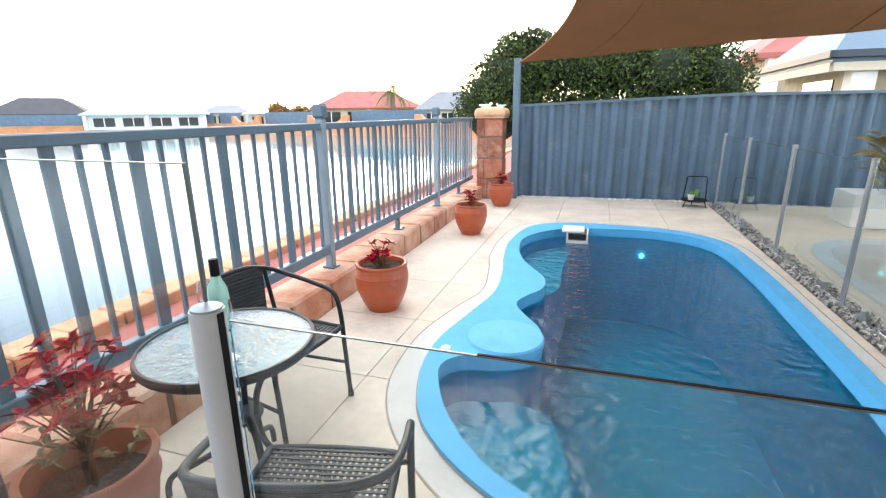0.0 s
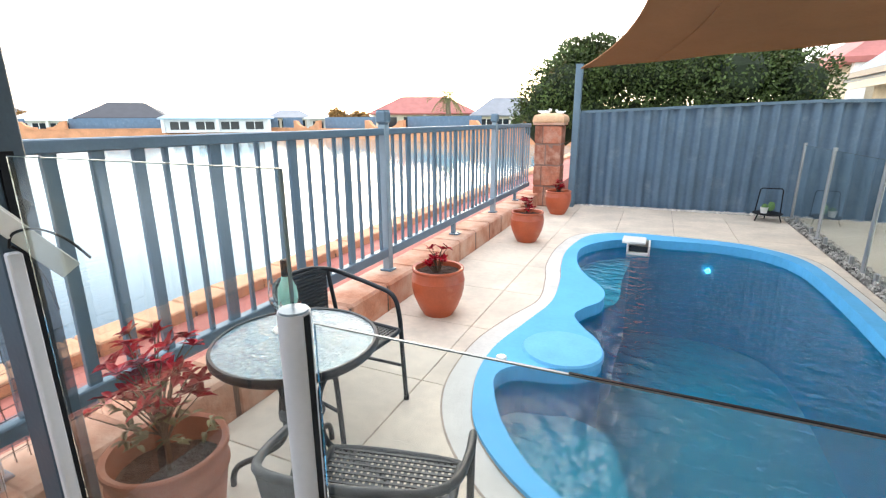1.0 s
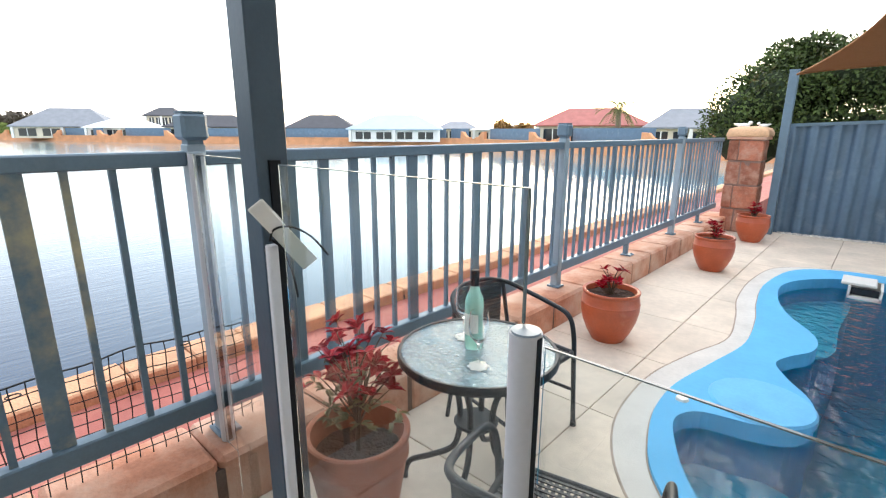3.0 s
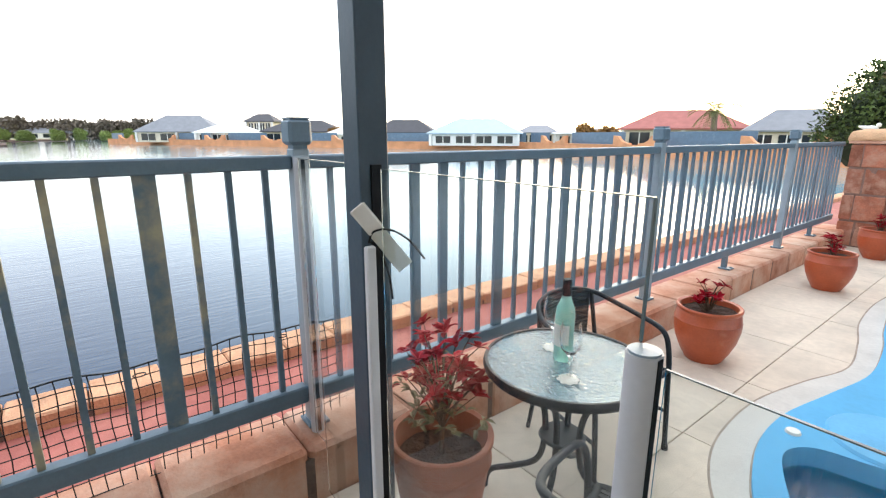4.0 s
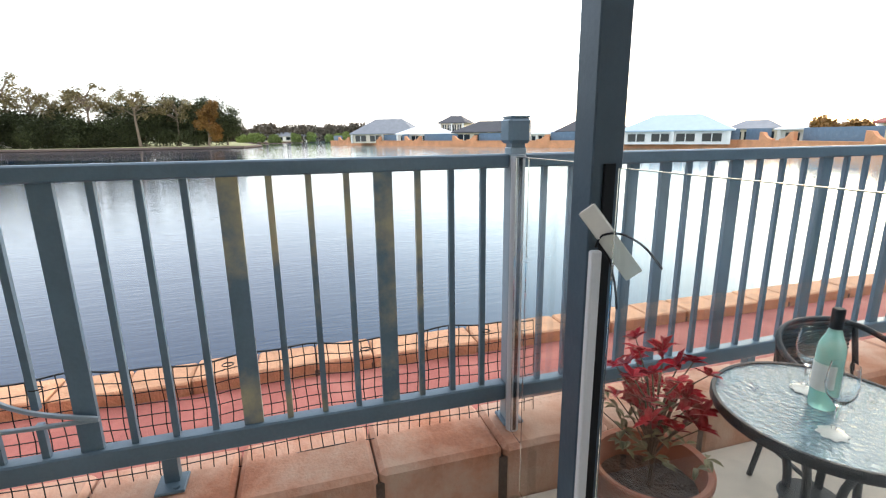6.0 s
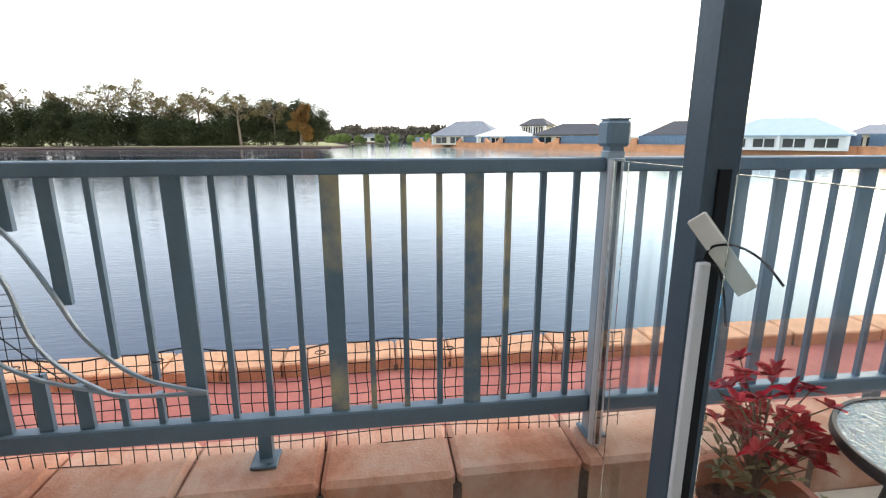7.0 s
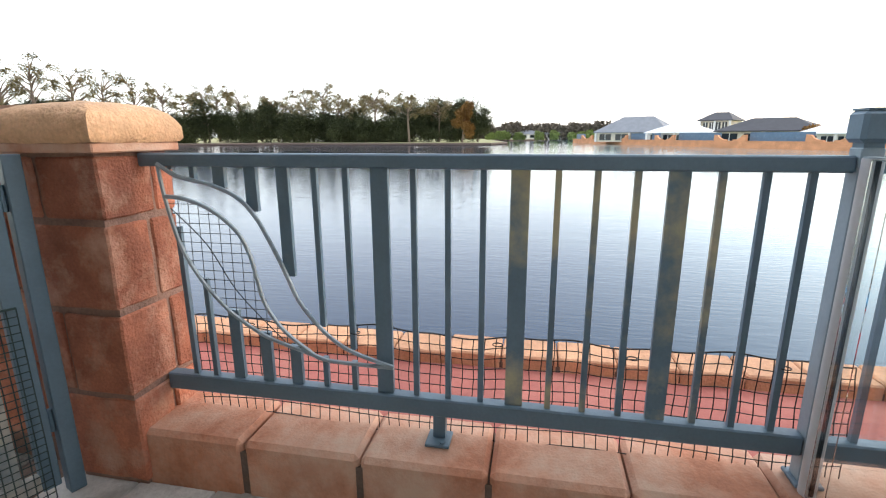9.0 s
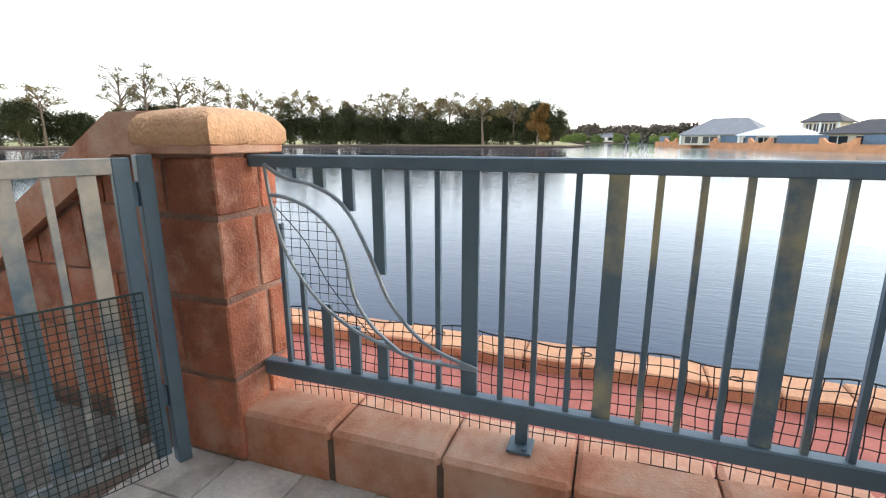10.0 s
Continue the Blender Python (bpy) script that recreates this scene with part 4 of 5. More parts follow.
TX, TY = -0.78, 1.77
tb = thing("bistro_table", "round bistro table with a rippled glass top and metal legs", "table", (TX, TY, 0))
bm = bmesh.new()
lathe(bm, [(0, 0.674), (0.2945, 0.674), (0.2945, 0.682), (0, 0.682)], (TX, TY, 0), 64)
ob = part("glass_top", bm, "glass_ripple", tb, "rippled clear glass")
ob.visible_shadow = False
bm = bmesh.new()
lathe(bm, [(0.29, 0.655), (0.305, 0.652), (0.311, 0.66), (0.311, 0.678), (0.306, 0.687), (0.296, 0.686), (0.295, 0.672), (0.29, 0.655)], (TX, TY, 0), 64)
part("rim", bm, "chair_metal", tb, smooth=50)
for a in (200, 290, 20, 110):
    ca, sa = math.cos(radians(a)), math.sin(radians(a))
    bm = bmesh.new()
    tube(bm, spline([(TX + r * ca, TY + r * sa, z) for r, z in ((0.2, 0.66), (0.12, 0.55), (0.075, 0.45), (0.07, 0.32), (0.1, 0.22), (0.2, 0.15), (0.29, 0.1), (0.32, 0.05), (0.325, 0.0))], 5, False), 0.0125, 8)
    part("leg", bm, "chair_metal", tb, smooth=60)
bm = bmesh.new()
lathe(bm, [(0, 0.36), (0.085, 0.36), (0.09, 0.366), (0.085, 0.374), (0, 0.374)], (TX, TY, 0), 28)
part("leg_disc", bm, "chair_metal", tb, smooth=40)

T0 = 0.684
bo = thing("wine_bottle", "pale green wine bottle with white label and black screwcap", "bottle", (-0.8, 1.77, T0))
bm = bmesh.new()
lathe(bm, [(0, 0.004), (0.034, 0.0), (0.0365, 0.01), (0.0365, 0.18), (0.033, 0.205), (0.02, 0.235), (0.0145, 0.26), (0.0145, 0.295), (0, 0.295)], (-0.8, 1.77, T0), 28)
ob = part("bottle_glass", bm, "bottle", bo, smooth=50)
ob.visible_shadow = False
bm = bmesh.new()
lathe(bm, [(0.0152, 0.245), (0.0165, 0.25), (0.0165, 0.31), (0.014, 0.313), (0, 0.313)], (-0.8, 1.77, T0), 20)
part("screwcap", bm, "black", bo, smooth=40)
bm = bmesh.new()
for i in range(14):
    a0, a1 = radians(150 + i * 13), radians(150 + (i + 1) * 13)
    r = 0.0372
    bm.faces.new([bm.verts.new((-0.8 + r * math.cos(a), 1.77 + r * math.sin(a), T0 + z)) for a, z in ((a0, 0.06), (a1, 0.06), (a1, 0.145), (a0, 0.145))])
part("paper_label", bm, "label", bo)


def wine_glass(x, y):
    g = thing("wine_glass", "clear stemmed wine glass on the table", "glass", (x, y, T0), "wine glasses")
    bm = bmesh.new()
    lathe(bm, [(0, 0.0), (0.034, 0.0), (0.033, 0.003), (0.008, 0.008), (0.0045, 0.02), (0.0045, 0.08), (0.012, 0.09), (0.032, 0.115), (0.038, 0.145), (0.036, 0.175), (0.032, 0.205), (0.0308, 0.205), (0.0345, 0.175), (0.0365, 0.145), (0.03, 0.116), (0.01, 0.094), (0, 0.092)], (x, y, T0), 28)
    ob = part("bowl_and_stem", bm, "wineglass", g, smooth=60)
    ob.visible_shadow = False


wine_glass(-0.89, 1.815)
wine_glass(-0.69, 1.66)
# white discs stand in for the bright reflecting feet of the glasses
for x, y, r in ((-0.885, 1.812, 0.034), (-0.688, 1.657, 0.036)):
    cs = thing("paper_coaster", "white scalloped disc standing in for the bright glass foot", "coaster", (x, y, T0), "coasters")
    bm = bmesh.new()
    lp = [(x + (r + 0.004 * math.cos(8 * a)) * math.cos(a), y + (r + 0.004 * math.cos(8 * a)) * math.sin(a)) for a in (2 * math.pi * k / 64 for k in range(64))]
    loop_fill(bm, [lp], T0 + 0.0005)
    wall_strip(bm, lp, T0 - 0.0015, T0 + 0.0005)
    part("paper", bm, "label", cs)


# ================= potted plants =================
def leaf(verts, faces, p, d, up, L, w):
    """A pointed, folded leaf from p along d."""
    d = d.normalized()
    s = d.cross(up)
    s = s.normalized() if s.length > 1e-4 else d.orthogonal().normalized()
    n = s.cross(d)
    i = len(verts)
    for u, v, h in ((0, 0, 0), (0.35, -0.42, 0.1), (0.3, 0, 0.0), (0.35, 0.42, 0.1), (0.72, -0.34, 0.04), (0.7, 0, -0.04), (0.72, 0.34, 0.04), (1, 0, -0.14)):
        verts.append(p + d * (L * u) + s * (w * v) + n * (L * h))
    faces += [(i, i + 1, i + 2), (i, i + 2, i + 3), (i + 1, i + 4, i + 5, i + 2), (i + 2, i + 5, i + 6, i + 3), (i + 4, i + 7, i + 5), (i + 5, i + 7, i + 6)]


def mesh_part(name, verts, faces, material, parent, label=""):
    me = bpy.data.meshes.new(name)
    shift = Vector((0, 0, 0))
    here = parent
    while here:
        shift += here.location
        here = here.parent
    me.from_pydata([tuple(v - shift) for v in verts], [], faces)
    me.materials.append(M[material])
    ob = new(name, me)
    ob.parent = parent
    if label:
        ob["label"] = label
    return ob


def pot_plant(label, x, y, rim, zrim, shape, seed, big):
    r = random.Random(seed)
    p = thing("potted_plant", label, "potted plant", (x, y, 0), "terracotta pots along the fence")
    bm = bmesh.new()
    prof = [(rim * a, zrim * h) for a, h in shape]
    inner = [(prof[-1][0] - 0.018, zrim * 0.985), (prof[-3][0] - 0.03, zrim * 0.8), (prof[-3][0] - 0.035, zrim * 0.72)]
    lathe(bm, [(0, 0)] + prof + inner, (x, y, 0), 48)
    part("pot", bm, "terracotta_dusty" if big else "terracotta", p, smooth=45)
    bm = bmesh.new()
    lathe(bm, [(0, 0.012), (rim * 0.45, 0.008), (rim * 0.97, 0)], (x, y, zrim * (0.74 if big else 0.88)), 32)
    for v in bm.verts:
        v.co.z += r.uniform(-0.006, 0.006)
    part("soil", bm, "soil", p)
    z0 = zrim * 0.74
    verts, faces = [], []
    dv, df = [], []
    bm = bmesh.new()
    if big:
        heads = []
        for k in range(44):
            a = r.uniform(0, 2 * math.pi)
            q = r.uniform(0.03, 0.2)
            heads.append(Vector((x + q * math.cos(a) - 0.03, y + q * math.sin(a) * 0.9, r.uniform(0.58, 0.84) - q * 0.35)))
        tube(bm, [(x, y, z0), (x + 0.01, y, 0.42), (x - 0.01, y + 0.01, 0.5)], [0.011, 0.009, 0.007], 6)
        for h in heads:
            tube(bm, [(x, y, r.uniform(0.38, 0.48)), ((x + h.x) / 2, (y + h.y) / 2, h.z - 0.08), tuple(h)], [0.004, 0.003, 0.002], 4)
        L, count = 0.056, (5, 8)
    else:
        heads = [Vector((x + r.uniform(-0.07, 0.07), y + r.uniform(-0.07, 0.07), zrim + r.uniform(0.0, 0.15))) for _ in range(20)]
        for h in heads:
            tube(bm, [(x, y, z0 + 0.03), ((x + h.x) / 2, (y + h.y) / 2, h.z - 0.05), tuple(h)], [0.005, 0.004, 0.002], 4)
        L, count = 0.052, (5, 7)
    part("stems", bm, "stem", p)
    for h in heads:
        k = r.randint(*count)
        tilt = Vector((r.uniform(-0.5, 0.5), r.uniform(-0.5, 0.5), 1)).normalized()
        b0 = tilt.orthogonal().normalized()
        b1 = tilt.cross(b0)
        for i in range(k):
            a = 2 * math.pi * i / k + r.uniform(-0.25, 0.25)
            leaf(verts, faces, h, b0 * math.cos(a) + b1 * math.sin(a) + tilt * r.uniform(0.15, 0.9), tilt, L * r.uniform(0.7, 1.2), L * 0.56)
        if big and r.random() < 0.6:
            h2 = h + Vector((r.uniform(-0.05, 0.05), r.uniform(-0.05, 0.05), -r.uniform(0.08, 0.16)))
            for i in range(4):
                a = r.uniform(0, 6.28)
                leaf(dv, df, h2, Vector((math.cos(a), math.sin(a), r.uniform(-0.4, 0.4))), Vector((0, 0, 1)), 0.05, 0.022)
    mesh_part("red_leaves", verts, faces, "redleaf", p, "crimson leaf rosettes")
    if dv:
        mesh_part("old_leaves", dv, df, "dryleaf", p, "olive older leaves")
    return p


TALL = [(0.68, 0), (0.7, 0.02), (0.82, 0.3), (0.92, 0.62), (0.95, 0.72), (0.99, 0.74), (0.99, 0.77), (0.96, 0.79), (0.98, 0.93), (1.02, 0.95), (1.02, 0.99), (0.99, 1.0)]
ROUND = [(0.58, 0), (0.6, 0.02), (0.78, 0.18), (0.95, 0.4), (1.03, 0.6), (1.04, 0.72), (1.035, 0.735), (1.045, 0.75), (1.03, 0.765), (1.0, 0.87), (0.97, 0.92), (1.01, 0.94), (1.02, 0.98), (0.99, 1.0)]
pot_plant("large dusty terracotta pot with a leggy crimson shrub", -1.05, 1.386, 0.197, 0.4, TALL, 3, True)
pot_plant("round terracotta pot with a small red-leaved plant", -1.065, 3.707, 0.2, 0.385, ROUND, 4, False)
pot_plant("round terracotta pot with a small red-leaved plant", -1.0, 6.28, 0.2, 0.385, ROUND, 5, False)
pot_plant("round terracotta pot with a small red-leaved plant", -0.99, 8.28, 0.2, 0.38, ROUND, 6, False)
fl = thing("fallen_leaf", "single dry red leaf lying on the paving", "leaf", (-0.86, 1.5, 0.005))
lv, lf = [], []
leaf(lv, lf, Vector((-0.86, 1.5, 0.008)), Vector((0.6, 0.7, 0)), Vector((0, 0, 1)), 0.06, 0.03)
mesh_part("blade", lv, lf, "redleaf", fl)

# little plant stand in the far corner
st = thing("plant_stand", "low black metal stand with a looped handle", "plant stand", (2.0, 8.95, 0))
bm = bmesh.new()
lathe(bm, [(0, 0.1), (0.19, 0.1), (0.2, 0.115), (0.19, 0.12), (0, 0.115)], (2.03, 8.95, 0), 24)
part("tray", bm, "black", st)
bm = bmesh.new()
tube(bm, [(1.87, 8.99, 0.11), (1.9, 8.99, 0.46), (1.92, 8.99, 0.48), (2.17, 8.99, 0.48), (2.19, 8.99, 0.46), (2.2, 8.99, 0.11)], 0.009, 6)
part("handle", bm, "black", st)
for x, y in ((1.86, 8.85), (2.2, 8.85), (2.03, 9.12)):
    bm = bmesh.new()
    tube(bm, [(x, y, 0), (2.03 + (x - 2.03) * 0.8, 8.95 + (y - 8.95) * 0.8, 0.1)], 0.009, 6)
    part("leg", bm, "black", st)
cp = thing("potted_cactus", "small green cactus in a pale pot on the stand", "cactus", (2.0, 8.9, 0.12))
bm = bmesh.new()
lathe(bm, [(0, 0), (0.04, 0), (0.055, 0.09), (0.048, 0.09), (0.045, 0.07), (0, 0.07)], (1.97, 8.9, 0.118), 16)
part("pot", bm, "white_plastic", cp)
bm = bmesh.new()
for x, y, r, h in ((1.97, 8.9, 0.04, 0.09), (2.06, 8.92, 0.05, 0.12)):
    bmesh.ops.create_icosphere(bm, subdivisions=2, radius=1, matrix=Matrix.Translation((x, y, 0.16 + h / 2)) @ Matrix.Diagonal((r, r, h / 1.6, 1)))
for v in bm.verts:
    v.co += 0.012 * noise.noise_vector(v.co * 40)
part("cactus", bm, "cactus", cp)

# two bird ornaments on the far pillar
for k, (x, y, s, a) in enumerate(((-1.42, 9.0, 1.0, 20), (-1.18, 9.05, 0.75, 200))):
    bm = bmesh.new()
    bmesh.ops.create_icosphere(bm, subdivisions=2, radius=0.05, matrix=Matrix.Diagonal((1.7, 0.9, 0.85, 1)))
    bmesh.ops.create_icosphere(bm, subdivisions=2, radius=0.03, matrix=Matrix.Translation((0.08, 0, 0.045)))
    tube(bm, [(-0.05, 0, 0.01), (-0.13, 0, 0.03)], [0.03, 0.012], 6)
    bmesh.ops.transform(bm, matrix=Matrix.Translation((x, y, 1.6)) @ Matrix.Rotation(radians(a), 4, 'Z') @ Matrix.Scale(s, 4), verts=bm.verts)
    tagged(part("bird_ornament", bm, "white_plastic", smooth=60), "white ceramic bird ornament on the pillar cap", "ornament", group="bird ornaments")

# ================= shade sail =================
A, B, C, D = Vector((-0.86, 8.98, 2.3)), Vector((-0.55, 2.4, 3.35)), Vector((5.6, 1.5, 3.5)), Vector((6.6, 8.4, 2.55))
sail = thing("shade_sail", "tan fabric shade sail stretched over the pool", "shade sail", tuple(A))
bm = bmesh.new()
K = 28
grid = []
for i in range(K + 1):
    u = i / K
    row = []
    for j in range(K + 1):
        v = j / K
        p = (A * (1 - u) + D * u) * (1 - v) + (B * (1 - u) + C * u) * v
        bow = 4 * v * (1 - v) * 0.95 * (1 - u) - 4 * v * (1 - v) * 0.9 * u
        p = p + Vector((bow, 0, 0)) + Vector((0, 4 * u * (1 - u) * (0.3 * (1 - v) * -1 - 0.9 * v), 0))
        p.z += -0.12 * 16 * u * (1 - u) * v * (1 - v) + 0.008 * math.sin(u * 31) * (1 - v) ** 6
        row.append(bm.verts.new(p))
    grid.append(row)
for i in range(K):
    for j in range(K):
        bm.faces.new((grid[i][j], grid[i + 1][j], grid[i + 1][j + 1], grid[i][j + 1]))
edgeline = [grid[0][j].co.copy() for j in range(K + 1)]
edge2 = [grid[i][0].co.copy() for i in range(K + 1)]
seams = {i: [v.co + Vector((0, 0, -0.004)) for v in grid[i]] for i in (4, 16)}
cloth = part("cloth", bm, "sail", sail, smooth=60)
bm = bmesh.new()
tube(bm, edgeline, 0.012, 6)
tube(bm, edge2, 0.012, 6)
part("hem", bm, "sail", sail)
for i in (4, 16):
    bm = bmesh.new()
    tube(bm, seams[i], 0.007, 5)
    part("seam", bm, "sail", sail, "stitched double seam")
bm = bmesh.new()
tube(bm, [tuple(A), (-0.9, 9.03, 2.26)], 0.008, 6)
part("turnbuckle", bm, "steel", sail)

# ================= hedge behind the back fence =================
hd = thing("hedge_tree", "dense dark green hedge rising over the steel fence", "hedge", (0.6, 11.4, -0.1))
r = random.Random(11)
blobs = []
for k in range(34):
    x = -2.05 + 4.75 * (k % 17) / 16 + r.uniform(-0.15, 0.15)
    side = (x + 2.05) / 4.75
    top = 2.2 + 0.75 * min(1, side * 6 + 0.05) - 0.5 * max(0, side - 0.9) * 10 * 0.6
    rr = r.uniform(0.5, 0.72)
    z = (top - rr) if k < 17 else 1.3
    blobs.append((Vector((x, 11.2 + r.uniform(-0.25, 0.35), z + r.uniform(-0.1, 0.22))), rr))
for x, z in ((-1.35, 2.75), (-0.9, 2.8), (-1.6, 2.35)):
    blobs.append((Vector((x, 11.2, z)), 0.32))
bm = bmesh.new()
tube(bm, [(0.2, 11.5, -0.1), (0.25, 11.4, 0.9), (0.1, 11.3, 1.8)], [0.12, 0.09, 0.05], 8)
part("trunk", bm, "bark", hd)
# filler blobs, coloured as the shade inside the hedge
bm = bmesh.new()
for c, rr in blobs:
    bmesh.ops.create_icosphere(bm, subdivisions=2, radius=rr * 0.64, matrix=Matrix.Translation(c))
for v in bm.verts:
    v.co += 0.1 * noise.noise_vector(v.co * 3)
part("inner_growth", bm, "leaf_core", hd, "dark blobs that paint the shade between the leaves")
verts, faces = [], []
for c, rr in blobs:
    for _ in range(1050):
        d = Vector((r.gauss(0, 1), r.gauss(0, 1) - 0.35, r.gauss(0, 1) + 0.15)).normalized()
        p = c + d * rr * r.uniform(0.78, 1.12)
        if p.z < 1.35:
            continue
        leaf(verts, faces, p, (d + Vector((r.uniform(-1, 1), r.uniform(-1, 1), r.uniform(-1, 1)))), d, r.uniform(0.05, 0.1), 0.045)
mesh_part("foliage", verts, faces, "leaf_dark", hd)["kind"] = "stuff"


# ================= houses =================
def house(label, x, y, w, d, turn, base, eave, peak, roof, wall, windows=3, flat_ridge=0.4, group="houses on the far shore"):
    h = thing("house", label, "house", (0, 0, 0), group)
    bm = bmesh.new()
    box(bm, -w / 2 + 0.5, w / 2 - 0.5, -d / 2 + 0.5, d / 2 - 0.5, base, eave - 0.02)
    part("wall", bm, wall, h)
    bm = bmesh.new()
    rl = w * flat_ridge / 2
    e = [bm.verts.new(p) for p in ((-w / 2, -d / 2, eave), (w / 2, -d / 2, eave), (w / 2, d / 2, eave), (-w / 2, d / 2, eave))]
    e2 = [bm.verts.new(v.co + Vector((0, 0, -0.18))) for v in e]
    a, b = bm.verts.new((-rl, 0, peak)), bm.verts.new((rl, 0, peak))
    for f in ((e[0], e[1], b, a), (e[2], e[3], a, b), (e[1], e[2], b), (e[3], e[0], a), tuple(e2)):
        bm.faces.new(f)
    for i in range(4):
        bm.faces.new((e[i], e[(i + 1) % 4], e2[(i + 1) % 4], e2[i]))
    part("roof", bm, roof, h)
    span = (w - 2) / max(windows, 1)
    for side in (-1,):
        for k in range(windows):
            wx = -w / 2 + 1 + span * (k + 0.5)
            win = None
            bm = bmesh.new()
            box(bm, wx - span * 0.36, wx + span * 0.36, -d / 2 + 0.42, -d / 2 + 0.5, base + 0.4, eave - 0.5)
            win = part("window", bm, "dark_window", h)
            bm = bmesh.new()
            box(bm, wx - 0.06, wx + 0.06, -d / 2 + 0.38, -d / 2 + 0.49, base + 0.35, eave - 0.45)
            part("mullion", bm, "wall_white", win)
    for k in range(3):
        bm = bmesh.new()
        px = -w / 2 + 0.6 + (w - 1.2) * k / 2
        box(bm, px - 0.2, px + 0.2, -d / 2 + 0.1, -d / 2 + 0.45, base, eave - 0.18)
        part("veranda_post", bm, "wall_white", h)
    h.matrix_basis = pose(x, y, 0, 0, 0, turn)
    return h


def bearing(yaw, px, depth):
    """Place at a bearing left of north and a depth along the line of sight."""
    off = math.atan((px - 784) / 844)
    a = radians(yaw) - off
    dist = depth / math.cos(off)
    return 0.2 - dist * math.sin(a), 0.3 + dist * math.cos(a)


FAR = [(87.3, 900, 120, 240, 216, 128, 245, "roof_grey", "wall_cream", "grey tiled single storey house behind the far wall"),
       (87.3, 965, 95, 241, 229, 116, 245, "roof_white", "wall_white", "low house with a white sheet roof"),
       (87.3, 1020, 50, 223, 211, 122, 245, "roof_dark", "wall_cream", "two storey cream house with a charcoal hip roof"),
       (87.3, 1092, 140, 239, 220, 106, 245, "roof_dark", "wall_cream", "wide house with a dark slate roof"),
       (87.3, 1185, 100, 243, 229, 94, 245, "roof_white", "wall_white", "white roofed house with a shaded veranda"),
       (38.1, 510, 118, 222, 200, 84, 227, "roof_dark", "wall_cream", "charcoal roofed house with dark glazing"),
       (38.1, 640, 160, 223, 199, 80, 227, "roof_blue", "wall_white", "white house with a pale blue hip roof"),
       (38.1, 745, 70, 222, 210, 92, 227, "roof_grey", "wall_cream", "small house with a grey roof"),
       (38.1, 825, 110, 223, 215, 80, 227, "roof_white", "wall_white", "low white house with wide dark openings"),
       (38.1, 968, 185, 216, 188, 70, 227, "roof_red", "wall_cream", "cream house with a red tiled hip roof"),
       (38.1, 1125, 140, 219, 188, 62, 227, "roof_grey", "wall_cream", "house with a pale grey-blue tiled roof")]
for yaw, px, pw, ey, py, dep, hor, roof, wl_, label in FAR:
    x, y = bearing(yaw, px, dep)
    k = dep / 844
    house(label, x, y, pw * k, max(8, pw * k * 0.55), math.degrees(math.atan2(-x, y)) * 0.55 + 14, -0.1, 1.5 + (hor - ey) * k, 1.5 + (hor - py) * k, roof, wl_, 4)

# neighbour's house behind the back fence, and a red roof beyond
house("neighbouring cream brick house with a pale blue steel roof", 9.2, 14.3, 9.1, 4.6, 0, -0.1, 2.54, 4.0, "roof_steel", "cream_brick", 3, 0.7, "")
nh = bpy.data.objects[[o.name for o in scene.collection.objects if o.name.startswith("house") and o.parent is None][-1]]
for nm, bx, mt in (("gutter", (-4.62, 4.62, -2.4, -2.3, 2.44, 2.57), "dark_trim"), ("side_gutter", (-4.65, -4.552, -2.4, 2.4, 2.44, 2.57), "dark_trim"), ("fascia", (-4.5, 4.5, -2.295, -2.22, 2.2, 2.36), "wall_cream"), ("side_fascia", (-4.549, -4.47, -2.2, 2.2, 2.2, 2.36), "wall_cream"), ("side_window", (-4.08, -4.02, -1.2, 0.4, 1.4, 2.1), "dark_window")):
    bm = bmesh.new()
    box(bm, *bx)
    me_ = part(nm, bm, mt)
    me_.parent = nh
house("neighbouring house with a red roof", 11.5, 24.5, 12, 8, 0, -0.1, 3.4, 5.9, "roof_red", "cream_brick", 2, 0.4, "")

